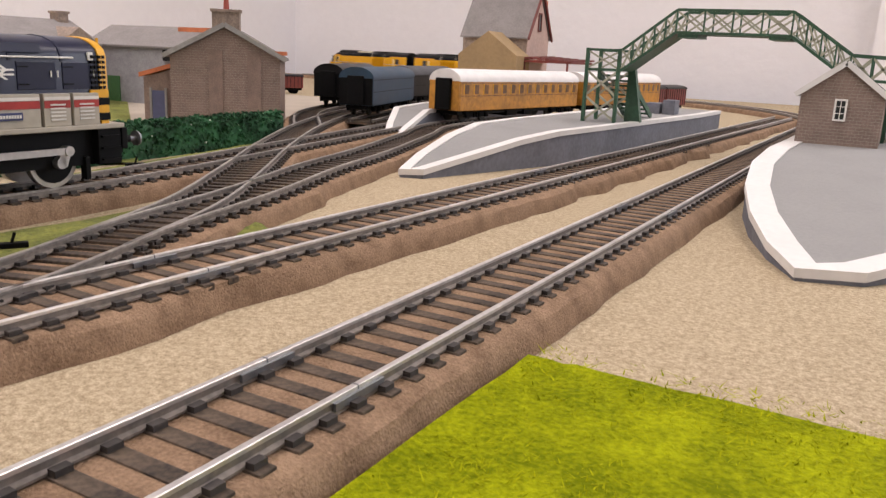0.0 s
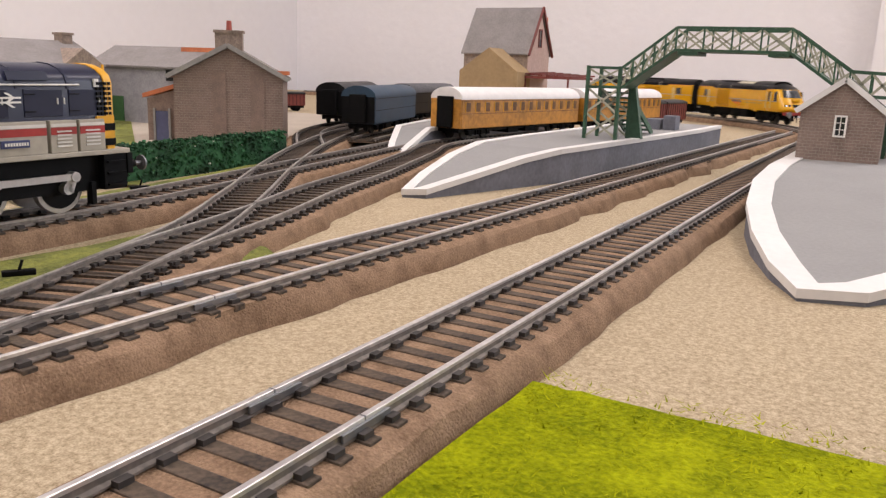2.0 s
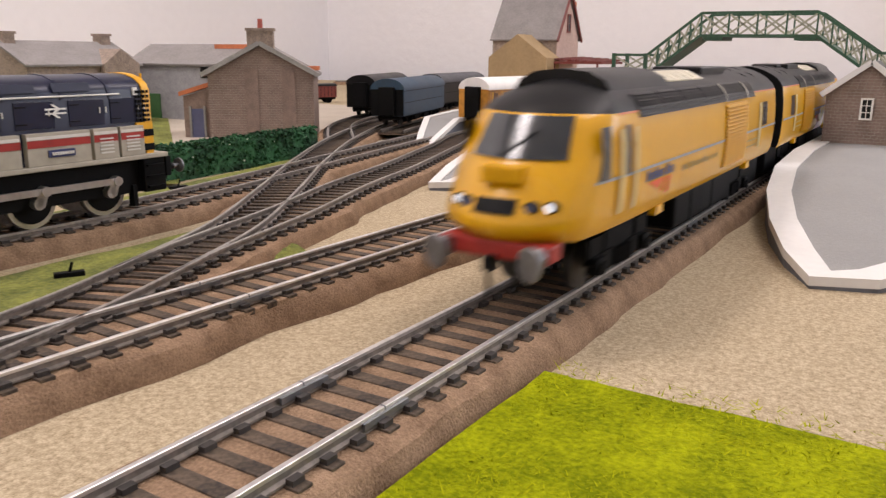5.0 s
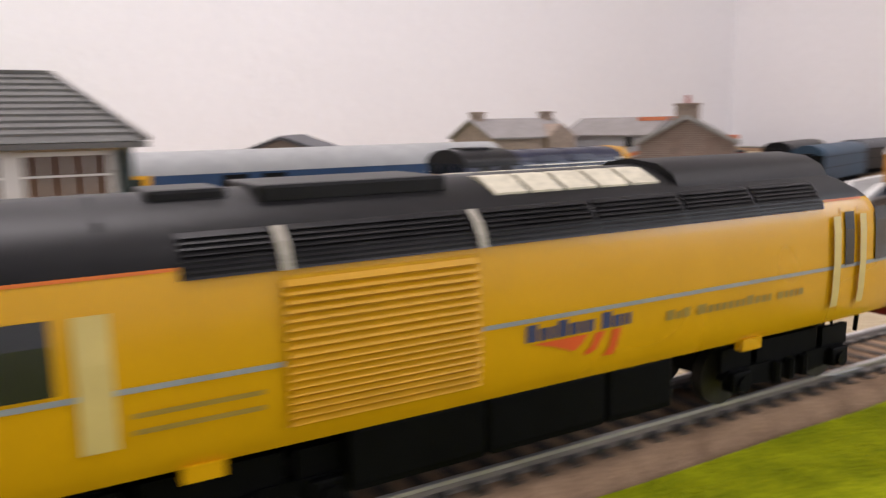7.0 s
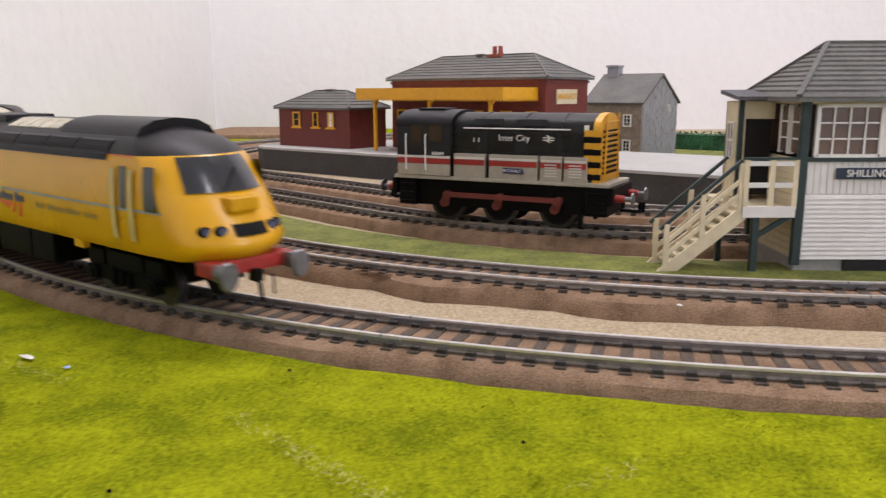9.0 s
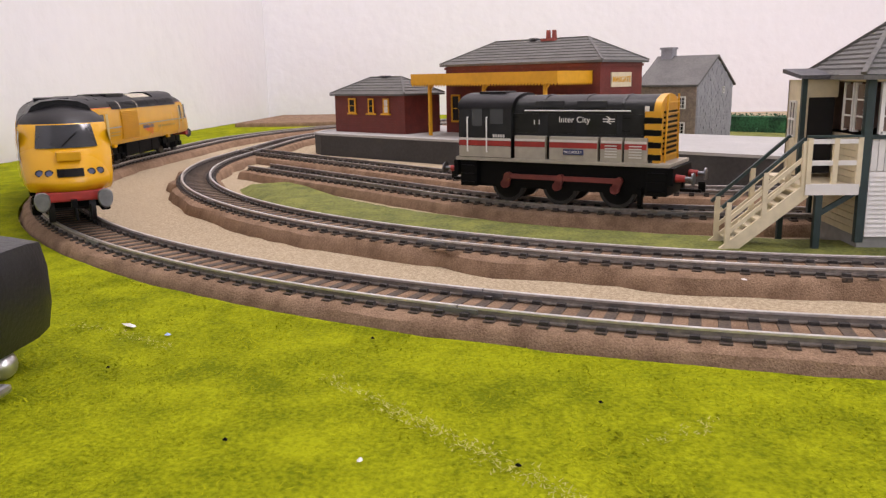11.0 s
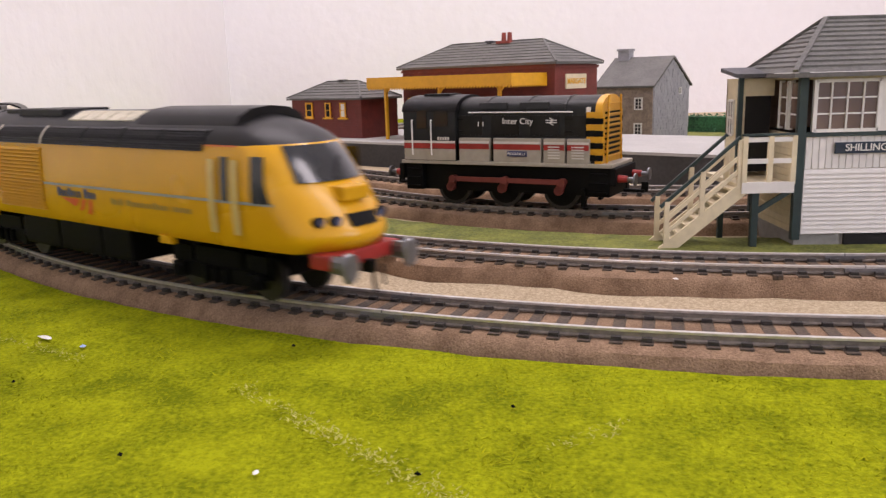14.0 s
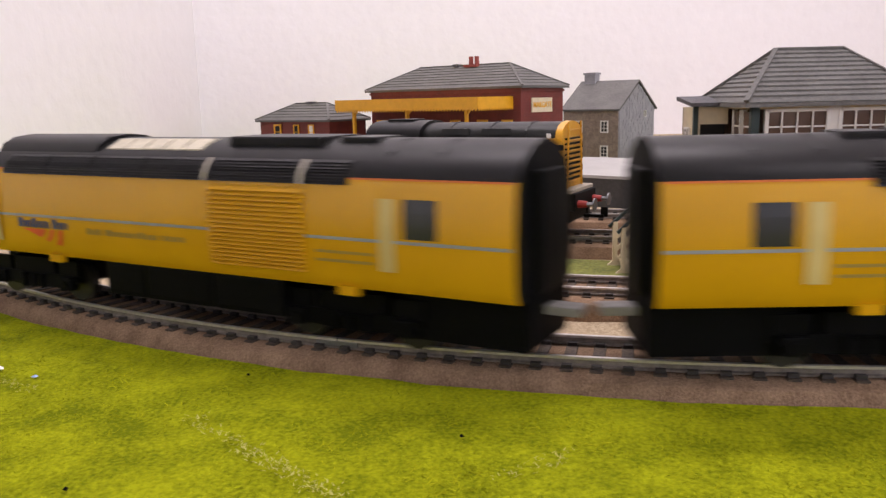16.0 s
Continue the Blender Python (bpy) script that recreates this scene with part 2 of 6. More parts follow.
def solid(name, bm, material, label="", category="", kind="", group="", smooth=False, m=None):
    ob = new(name, mesh(name, bm, material, smooth))
    if m is not None:
        ob.matrix_basis = m
    return tagged(ob, label, category, group, kind)


def words(name, text, size, m, material, parent, label="", depth=0.0001, bold=0.0):
    cu = bpy.data.curves.new(name, "FONT")
    cu.body, cu.size, cu.align_x, cu.align_y, cu.extrude, cu.offset = text, size, "CENTER", "CENTER", depth, bold
    tmp = bpy.data.objects.new(name, cu)
    scene.collection.objects.link(tmp)
    me = bpy.data.meshes.new_from_object(tmp.evaluated_get(bpy.context.evaluated_depsgraph_get()))
    bpy.data.objects.remove(tmp)
    me.materials.clear()
    me.materials.append(material)
    ob = new(name, me)
    ob.parent = parent
    ob.matrix_basis = m
    return tagged(ob, label)


# ---- lines of the railway ----
RAIL = 0.012            # rail top above the baseboard
RAD = 0.46


def line_of(*pieces):
    """Points along straights ('s', length) and arcs ('a', radius, degrees to the left) from a start (x, y, heading)."""
    x, y, h = pieces[0]
    pts = [(x, y, radians(h))]
    h = radians(h)
    for p in pieces[1:]:
        if p[0] == "s":
            n = max(1, round(p[1] / 0.01))
            for k in range(n):
                x, y = x + math.cos(h) * p[1] / n, y + math.sin(h) * p[1] / n
                pts.append((x, y, h))
        else:
            total = radians(p[2])
            n = max(2, round(abs(total) * p[1] / 0.008))
            side = 1 if total > 0 else -1
            for k in range(n):
                cx, cy = x - math.sin(h) * p[1] * side, y + math.cos(h) * p[1] * side
                h2 = h + total / n
                x, y = cx + math.sin(h2) * p[1] * side, cy - math.cos(h2) * p[1] * side
                h = h2
                pts.append((x, y, h))
    return pts


def lengths(pts):
    s = [0.0]
    for a, b in zip(pts, pts[1:]):
        s.append(s[-1] + math.hypot(b[0] - a[0], b[1] - a[1]))
    return s


def point_on(pts, ss, s):
    k = int(np.clip(np.searchsorted(ss, s) - 1, 0, len(pts) - 2))
    f = (s - ss[k]) / (ss[k + 1] - ss[k])
    a, b = pts[k], pts[k + 1]
    return a[0] + f * (b[0] - a[0]), a[1] + f * (b[1] - a[1]), a[2] + f * (b[2] - a[2])


# the outer line: far side, far curve, the straight by the camera, the near curve
MAIN = line_of((-1.0423, 1.3605, -8), ("s", 0.30), ("a", 0.9, 8), ("s", 0.16), ("a", RAD, -90), ("s", 0.92), ("a", RAD, -90), ("s", 0.162), ("a", RAD, -60), ("s", 0.5))
MAIN_S = lengths(MAIN)
LOOP = line_of((-0.0402, 0.95, -91.6), ("s", 1.02), ("a", RAD - 0.067, -88.4), ("s", 0.162), ("a", RAD - 0.067, -62), ("s", 0.4))
SIDING = line_of((-0.2385, 0.50, -78), ("s", 0.28), ("a", 0.4, -12), ("s", 0.228), ("a", 0.25, -45), ("s", 0.20))
BAY = line_of((-0.240, 0.0, -90), ("s", 0.07), ("a", 0.25, -45), ("s", 0.30))


def spline(ctrl, n=14):
    """A smooth line through a few (x, y) places, as (x, y, heading)."""
    P = [Vector((*c, 0)) for c in ctrl]
    P = [2 * P[0] - P[1], *P, 2 * P[-1] - P[-2]]
    out = []
    for k in range(1, len(P) - 2):
        a, b, c, d = P[k - 1:k + 3]
        for j in range(n if k < len(P) - 3 else n + 1):
            t = j / n
            out.append(0.5 * (2 * b + (c - a) * t + (2 * a - 5 * b + 4 * c - d) * t * t + (3 * b - a - 3 * c + d) * t ** 3))
    res = []
    for k, p in enumerate(out):
        q = out[min(k + 1, len(out) - 1)] - out[max(k - 1, 0)]
        res.append((p.x, p.y, math.atan2(q.y, q.x)))
    return res


BRANCH = spline([(-0.066, 0.03), (-0.082, 0.10), (-0.102, 0.155), (-0.119, 0.215), (-0.140, 0.275), (-0.158, 0.34), (-0.188, 0.43), (-0.220, 0.53), (-0.208, 0.68), (-0.187, 0.84), (-0.172, 1.00)])
LINK = spline([(-0.093, 0.13), (-0.117, 0.185), (-0.158, 0.25), (-0.208, 0.325), (-0.268, 0.425), (-0.322, 0.535), (-0.350, 0.613), (-0.378, 0.69), (-0.43, 0.85)])
YARD = spline([(-0.268, 0.425), (-0.330, 0.50), (-0.366, 0.565), (-0.395, 0.64), (-0.45, 0.78)])
BACK = spline([(-0.292, -0.03), (-0.292, 0.08), (-0.292, 0.19), (-0.292, 0.30)])


def offset(p, d, z):
    return Vector((p[0] - math.sin(p[2]) * d, p[1] + math.cos(p[2]) * d, z))


def sweep(bm, pts, section, wobble=0.0, seed=0.0):
    """A cross-section (across, up) drawn along a line. Returns the faces by section edge."""
    rows = []
    for k, p in enumerate(pts):
        row = []
        for d, z in section:
            w = wobble * (noise.noise((p[0] * 38, p[1] * 38, seed + (3 if d > 0 else 0))) + 0.6 * noise.noise((p[0] * 110, p[1] * 110, seed + d * 40))) if abs(d) > 0.014 else 0.0
            row.append(bm.verts.new(offset(p, d + w * (1 if d > 0 else -1), z)))
        rows.append(row)
    faces = []
    for a, b in zip(rows, rows[1:]):
        for j in range(len(section) - 1):
            f = bm.faces.new((a[j], b[j], b[j + 1], a[j + 1]))
            faces.append((j, f))
    return faces


RAIL_SEC = [(-0.0010, 0.0), (-0.0010, 0.0004), (-0.0003, 0.0007), (-0.0003, 0.0016), (-0.00058, 0.0018), (-0.00058, 0.0024), (-0.00045, 0.0025),
            (0.00045, 0.0025), (0.00058, 0.0024), (0.00058, 0.0018), (0.0003, 0.0016), (0.0003, 0.0007), (0.0010, 0.0004), (0.0010, 0.0)]


def sleeper_mesh():
    bm = bmesh.new()
    box(bm, -0.00155, 0.00155, -0.0124, 0.0124, -0.0016, 0.0, 0.0003)
    return mesh("sleeper", bm, [M["sleeper"]])


def chairs(bm, m):
    for d in (-0.00875, 0.00875):
        for e in (-0.0017, 0.0017):
            n0 = len(bm.verts)
            box(bm, -0.0012, 0.0012, d + e - 0.0007, d + e + 0.0007, -0.0001, 0.0009)
            bm.verts.ensure_lookup_table()
            for v in bm.verts[n0:]:
                v.co = m @ v.co


SLEEPER = None


def track(pts, label, bed_z, picks=None, bed=True, joints=(), bed_half=0.0142, seed=0.0, gap=0.0070, top="rail", ragged=0.0022):
    """One line: foam bed, two rails, and its sleepers, those between the picked lengths one by one."""
    global SLEEPER
    SLEEPER = SLEEPER or sleeper_mesh()
    ss = lengths(pts)
    base = thing("railway_track", label, "railway track", "railway tracks", kind="structure")
    for d in (-0.00875, 0.00875):
        bm = bmesh.new()
        sec = [(d + u, v + RAIL - 0.0025) for u, v in RAIL_SEC]
        for j, f in sweep(bm, pts, sec):
            f.material_index = 0 if 3 < j < 9 else 1
        rail = part("rail", bm, [M[top], M["rail_side"]], base)
        for s in joints:
            x, y, h = point_on(pts, ss, s)
            jb = bmesh.new()
            for e in (-1, 1):
                box(jb, -0.006, 0.006, d + e * 0.00085 - 0.00025, d + e * 0.00085 + 0.00025, RAIL - 0.0019, RAIL - 0.0007)
            box(jb, -0.00018, 0.00018, d - 0.0006, d + 0.0006, RAIL - 0.0020, RAIL + 0.00003)
            jp = part("fishplate", jb, M["buffer"], base, "steel rail joiner")
            jp.matrix_basis = pose(x, y, 0, 0, 0, math.degrees(h))
    rest = bmesh.new()
    ch = bmesh.new()
    n = int(ss[-1] / gap)
    zt = RAIL - 0.0024
    for k in range(n):
        s = (k + 0.5) * gap
        x, y, h = point_on(pts, ss, s)
        m = pose(x, y, zt, 0, 0, math.degrees(h) + random.uniform(-0.6, 0.6))
        if picks and picks[0] < s < picks[1]:
            ob = new("sleeper", SLEEPER)
            ob.parent = base
            ob.matrix_basis = m
            chairs(ch, m)
        else:
            n0 = len(rest.verts)
            box(rest, -0.0013, 0.0013, -0.0124, 0.0124, -0.0016, 0.0)
            rest.verts.ensure_lookup_table()
            for v in rest.verts[n0:]:
                v.co = m @ v.co
            if y < 0.75:
                chairs(ch, m)
    if len(rest.verts):
        tagged(part("sleepers", rest, M["sleeper"], base), kind="stuff")
    else:
        rest.free()
    tagged(part("rail_chairs", ch, M["chair"], base, "small black rail chairs"), kind="stuff")
    if bed:
        bm = bmesh.new()
        b = bed_half
        sec = [(-b - 0.0036, -0.001), (-b - 0.0031, 0.0022), (-b - 0.0018, 0.0060), (-b - 0.0006, 0.0080), (-b + 0.002, bed_z), (0, bed_z + 0.0001),
               (b - 0.002, bed_z), (b + 0.0006, 0.0080), (b + 0.0018, 0.0060), (b + 0.0031, 0.0022), (b + 0.0036, -0.001)]
        sweep(bm, pts, sec, ragged, seed)
        solid("ballast_bed", bm, M["foam"], "brown foam ballast bed under the rails", "ballast bed", "structure", smooth=True)
    return base


track(MAIN, "model railway line with grey rails on dark sleepers", 0.0092, (1.37, 2.87), joints=(1.88, 2.06, 2.23, 2.40, 2.57, 2.74), seed=1.0)
track(LOOP, "inner model railway line with dull grey rails", 0.0091, (0.60, 1.60), joints=(0.61, 0.82, 1.05, 1.21, 1.37), seed=5.0, ragged=0.0042)
track(SIDING, "siding with dull rails in brown ballast", 0.0090, (0.30, 0.75), joints=(0.5, 0.66), top="rail_dull", seed=9.0)
track(BAY, "bay siding with dull rails beside the platform", 0.0089, None, top="rail_dull", seed=13.0)
track(BRANCH, "branching line leading to the teak coaches", 0.0088, (0.0, 0.42), top="rail_dull", seed=17.0)
track(LINK, "diverging line of the turnout with dark sleepers", 0.0087, (0.03, 0.35), top="rail_dull", seed=21.0)
VANLINE = spline([(-0.272, 0.490), (-0.282, 0.520), (-0.298, 0.570), (-0.315, 0.625), (-0.330, 0.690), (-0.340, 0.740), (-0.355, 0.830)])
track(VANLINE, "short yard line holding the blue vans", 0.0084, None, top="rail_dull", seed=33.0)
track(YARD, "yard line holding the blue coaches", 0.0086, None, top="rail_dull", seed=25.0)
track(BACK, "back siding with dull rails behind the hedge", 0.0085, None, top="rail_dull", seed=29.0)


# ---- baseboard, walls, grass ----
bm = cube(-1.30, 0.55, -0.66, 1.56, -0.02, 0.0030)
solid("baseboard", bm, M["sand"], "baseboard covered with sandy beige scatter", "baseboard", "structure")


def wall(name, x0, x1, y0, y1, z0=-0.8, z1=1.6):
    return solid(name, cube(x0, x1, y0, y1, z0, z1), M["wall"], "white painted room wall with woodchip texture", "wall", "structure")


wall("wall_west", -1.36, -1.30, -0.66, 1.635)
for x0, x1, z0, z1 in ((-1.36, 0.77, -0.8, 1.6), (1.73, 2.26, -0.8, 1.6), (0.77, 1.73, -0.8, 0.17), (0.77, 1.73, 1.23, 1.6)):
    wall("wall_north", x0, x1, 1.635, 1.71, z0, z1)
wall("wall_pier", 0.012, 0.70, 1.56, 1.635)
wall("wall_south", -1.36, 2.2, -0.81, -0.66)
wall("wall_east", 2.2, 2.26, -0.66, 1.635)
win_n = thing("window_1", "white framed daylight window in the room wall", "window", kind="structure")
for x0, x1, z0, z1 in ((0.77, 0.81, 0.17, 1.23), (1.69, 1.73, 0.17, 1.23), (0.81, 1.69, 0.17, 0.21), (0.81, 1.69, 1.19, 1.23), (1.235, 1.265, 0.21, 1.19)):
    part("window_frame", cube(x0, x1, 1.675, 1.70, z0, z1, 0.004), M["white"], win_n)
solid("floor", cube(-1.36, 2.26, -0.81, 1.81, -0.85, -0.80), M["floor"], "brown carpet floor", "floor", "structure")
solid("ceiling", cube(-1.36, 2.26, -0.81, 1.81, 1.6, 1.66), M["wall"], "white ceiling", "ceiling", "structure")


def ribbon(pts, d0, d1, z, s0=None, s1=None, wob=0.002, seed=0.0):
    """A flat strip beside a line, between two distances across from it."""
    ss = lengths(pts)
    use = [p for p, s in zip(pts, ss) if (s0 is None or s >= s0) and (s1 is None or s <= s1)]
    bm = bmesh.new()
    rows = []
    for p in use:
        row = []
        for k in range(5):
            d = d0 + (d1 - d0) * k / 4
            if k in (0, 4):
                d += wob * noise.noise((p[0] * 60, p[1] * 60, seed + k))
            zz = 0.0002 if k in (0, 4) else z + 0.0006 * noise.noise((p[0] * 90, p[1] * 90, k))
            row.append(bm.verts.new(offset(p, d, zz)))
        rows.append(row)
    for a, b in zip(rows, rows[1:]):
        for j in range(4):
            bm.faces.new((a[j], b[j], b[j + 1], a[j + 1]))
    bmesh.ops.recalc_face_normals(bm, faces=bm.faces)
    return bm




def grass_mat():
    """Fills the mat's outline as a fan of fine strips outward from the line."""
    bm = bmesh.new()
    use = [p for p, s in zip(MAIN, MAIN_S) if s > 1.6 and p[1] < 0.60]
    cols = []
    steps = [0.0] + [0.005 * 1.18 ** k for k in range(28)]
    for p in use:
        e = offset(p, 0.0182, 0)
        if e.y > 0.1475:
            continue
        d = Vector((-math.sin(p[2]), math.cos(p[2]), 0))
        col = []
        for s in steps:
            q = e + d * s
            lim = 0.1480 + 0.05 * (q.x - 0.019)
            q.y = min(q.y, lim)
            q.x, q.y = max(-1.295, min(q.x, 0.54)), max(q.y, -0.658)
            z = 0.0057 + 0.0005 * noise.noise((q.x * 50, q.y * 50, 0)) + 0.0004 * noise.noise((q.x * 300, q.y * 300, 3))
            col.append(bm.verts.new((q.x, q.y, z)))
        cols.append(col)
    for a, b in zip(cols, cols[1:]):
        for j in range(len(steps) - 1):
            try:
                bm.faces.new((a[j], b[j], b[j + 1], a[j + 1]))
            except ValueError:
                pass
    first = [v.co.copy() for v in cols[0]]
    lo = [bm.verts.new((c.x, c.y, 0.0)) for c in first]
    for j in range(len(lo) - 1):
        bm.faces.new((cols[0][j], cols[0][j + 1], lo[j + 1], lo[j]))
    inner = [c[0] for c in cols]
    low = [bm.verts.new((v.co.x, v.co.y, 0)) for v in inner]
    for j in range(len(inner) - 1):
        bm.faces.new((inner[j + 1], inner[j], low[j], low[j + 1]))
    bmesh.ops.recalc_face_normals(bm, faces=bm.faces)
    return bm


solid("grass_mat", grass_mat(), M["grass"], "bright yellow-green grass mat beside the track", "grass", "stuff", smooth=True)
solid("grass_strip", ribbon(LOOP, -0.078, -0.0185, 0.0062, 0.75, 1.47, seed=2), M["grass_dull"], "dull olive grass strip between the tracks", "grass", "stuff", smooth=True)
solid("grass_strip", ribbon(SIDING, 0.024, 0.062, 0.0062, 0.22, 0.56, seed=4), M["grass_dull"], "dull olive grass strip beside the siding", "grass", "stuff", smooth=True)
solid("grass_strip", ribbon(SIDING, -0.050, -0.024, 0.0050, 0.10, 0.62, seed=6), M["grass_dull"], "dull olive grass verge by the hedge", "grass", "stuff", smooth=True)


def grass_blades(n, seed):
    """Short leaning fibres over the part of the mat that lies before the camera."""
    rnd = random.Random(seed)
    verts, faces = [], []
    while len(faces) < n:
        x, y = rnd.uniform(-0.13, 0.26), rnd.uniform(-0.46, 0.1475)
        if y > -0.07:
            if x < 0.0195:
                continue
        elif math.hypot(x + RAD, y + 0.07) < RAD + 0.0195:
            continue
        if noise.noise((x * 45, y * 45, 9)) < -0.35 and rnd.random() < 0.7:
            continue
        a, h, w = rnd.uniform(0, math.tau), rnd.uniform(0.0002, 0.0008), rnd.uniform(0.00012, 0.00026)
        lx, ly = rnd.gauss(0, 0.0013), rnd.gauss(0, 0.0013)
        k = len(verts)
        verts += [(x - math.cos(a) * w, y - math.sin(a) * w, 0.0055), (x + math.cos(a) * w, y + math.sin(a) * w, 0.0055), (x + lx, y + ly, 0.0057 + h)]
        faces.append((k, k + 1, k + 2))
    me = bpy.data.meshes.new("grass_fibres")
    me.from_pydata(verts, [], faces)
    me.materials.append(M["blade"])
    return tagged(new("grass_fibres", me), "short yellow-green grass fibres on the mat", "grass", kind="stuff")


grass_blades(90000, 7)


# ---- the yellow train ----
M["lit_lens"] = mat("lit_headlight_lens", (0.7, 0.7, 0.75), 0.2)
M["lit_lens"].node_tree.nodes["Principled BSDF"].inputs["Emission Color"].default_value = (0.85, 0.9, 1.0, 1)
M["lit_lens"].node_tree.nodes["Principled BSDF"].inputs["Emission Strength"].default_value = 0.6
M["wheel"] = mat("dark_worn_wheel", (0.030, 0.028, 0.027), 0.45, 0.4, 0.3, 400)
HL = 0.1168
NOSE_Z = (0.0080, 0.0105, 0.0125, 0.0148, 0.0170, 0.0200, 0.0230, 0.0255, 0.0272, 0.0300, 0.0340, 0.0375, 0.0415, 0.0455, 0.0480, 0.0495)
NOSE_X = (0.1125, 0.1156, 0.1166, 0.1154, 0.1140, 0.1119, 0.1097, 0.1077, 0.1060, 0.1037, 0.1004, 0.0972, 0.0925, 0.0850, 0.0770, 0.0600)
SIDE_W = ((0.0080, 0.0165), (0.0100, 0.0174), (0.0150, 0.0180), (0.0230, 0.0182), (0.0300, 0.0179), (0.0358, 0.0172), (0.0375, 0.0168), (0.0400, 0.0158), (0.0425, 0.0140), (0.0450, 0.0112), (0.0472, 0.0075), (0.0487, 0.0035), (0.0492, 0.0))


def half_width(z, x):
    w = float(np.interp(z, [a for a, _ in SIDE_W], [b for _, b in SIDE_W]))
    if x > 0.080:
        w *= 1 - 0.17 * ((x - 0.080) / 0.037) ** 1.6
    return w


def nose_at(y, z):
    x = float(np.interp(z, NOSE_Z, NOSE_X))
    w = half_width(z, min(x, 0.116))
    q = min(1.0, abs(y) / max(w, 1e-4))
    return x - 0.0095 * q ** 2.3


def side_patch(bm, x0, x1, z0, z1, side, lift=0.00025, nx=2, nz=3, slope=0.0):
    """A thin panel lying on the body's side."""
    rows = []
    for i in range(nx + 1):
        row = []
        for j in range(nz + 1):
            z = z0 + (z1 - z0) * j / nz
            x = x0 + (x1 - x0) * i / nx + (slope * (j / nz) if i == nx else 0.0)
            row.append(bm.verts.new((x, side * (half_width(z, x) + lift), z)))
        rows.append(row)
    for a, b in zip(rows, rows[1:]):
        for j in range(nz):
            bm.faces.new((a[j], b[j], b[j + 1], a[j + 1]) if side < 0 else (a[j], a[j + 1], b[j + 1], b[j]))
    return bm


def front_patch(bm, y0, y1, z0, z1, lift=0.0003, ny=6, nz=4, inset=0.0):
    """A thin panel lying on the nose; inset narrows it towards the top."""
    rows = []
    for j in range(nz + 1):
        z = z0 + (z1 - z0) * j / nz
        f = 1 - inset * j / nz
        rows.append([bm.verts.new((nose_at(y * f, z) + lift, y * f, z + lift * 0.6)) for y in (y0 + (y1 - y0) * i / ny for i in range(ny + 1))])
    for a, b in zip(rows, rows[1:]):
        for i in range(ny):
            bm.faces.new((a[i], a[i + 1], b[i + 1], b[i]))
    return bm


def shell(bm):
    """The body: sides and roof drawn from the flat rear end to the raked nose, and the nose's face."""
    zs = [0.0080, 0.0092, 0.0105, 0.0125, 0.0148, 0.0175, 0.0200, 0.0230, 0.0255, 0.0272, 0.0300, 0.0330, 0.0358, 0.0375, 0.0400, 0.0425, 0.0450, 0.0472, 0.0487, 0.0492]
    xs = [-HL, -0.1160, -0.09, -0.04, 0.0, 0.04, 0.060, 0.072, 0.080]
    ring = [(-1, z) for z in zs] + [(1, z) for z in zs[-2::-1]]
    rows = []
    for x in xs:
        f = 0.985 if x == -HL else 1.0
        rows.append([bm.verts.new((min(x, float(np.interp(z, NOSE_Z, NOSE_X)) - 0.012), s * half_width(z, x) * f, z)) for s, z in ring])
    for t in (0.35, 0.7, 1.0):
        row = []
        for s, z in ring:
            xe = nose_at(half_width(z, float(np.interp(z, NOSE_Z, NOSE_X))), z)
            x0 = min(0.080, float(np.interp(z, NOSE_Z, NOSE_X)) - 0.012)
            x = x0 + (xe - x0) * t
            row.append(bm.verts.new((x, s * half_width(z, x), z)))
        rows.append(row)
    for a, b in zip(rows, rows[1:]):
        for j in range(len(ring) - 1):
            z = (ring[j][1] + ring[j + 1][1]) / 2
            fc = bm.faces.new((a[j], a[j + 1], b[j + 1], b[j]))
            xm = (a[j].co.x + b[j].co.x) / 2
            fc.material_index = 1 if z > 0.0375 else 0
    last = rows[-1]
    n = len(zs)
    prev = None
    for i in range(n):
        left, right = last[i], last[len(ring) - 1 - i]
        row = [left]
        if left is not right:
            for k in range(1, 8):
                y = left.co.y + (right.co.y - left.co.y) * k / 8
                row.append(bm.verts.new((nose_at(y, zs[i]), y, zs[i])))
            row.append(right)
        else:
            row = [left] * 9
        if prev:
            for k in range(8):
                q = []
                for v in (prev[k], prev[k + 1], row[k + 1], row[k]):
                    if v not in q:
                        q.append(v)
                if len(q) > 2:
                    fc = bm.faces.new(q)
                    fc.material_index = 1 if (zs[i - 1] + zs[i]) / 2 > 0.0375 else 0
        prev = row
    bm.faces.new(rows[0]).material_index = 2
    bm.faces.new([rows[k][0] for k in range(len(rows))] + [prev_v for prev_v in ()] + [rows[k][-1] for k in range(len(rows) - 1, -1, -1)]).material_index = 2
    bmesh.ops.recalc_face_normals(bm, faces=bm.faces)
    return bm


def wheelset(bm, x, z, r, w=0.0078, n=20):
    tube(bm, (x, -w - 0.0016, z), (x, -w + 0.0010, z), r, n)
    tube(bm, (x, w - 0.0010, z), (x, w + 0.0016, z), r, n)
    tube(bm, (x, -w, z), (x, w, z), 0.0012, 8)


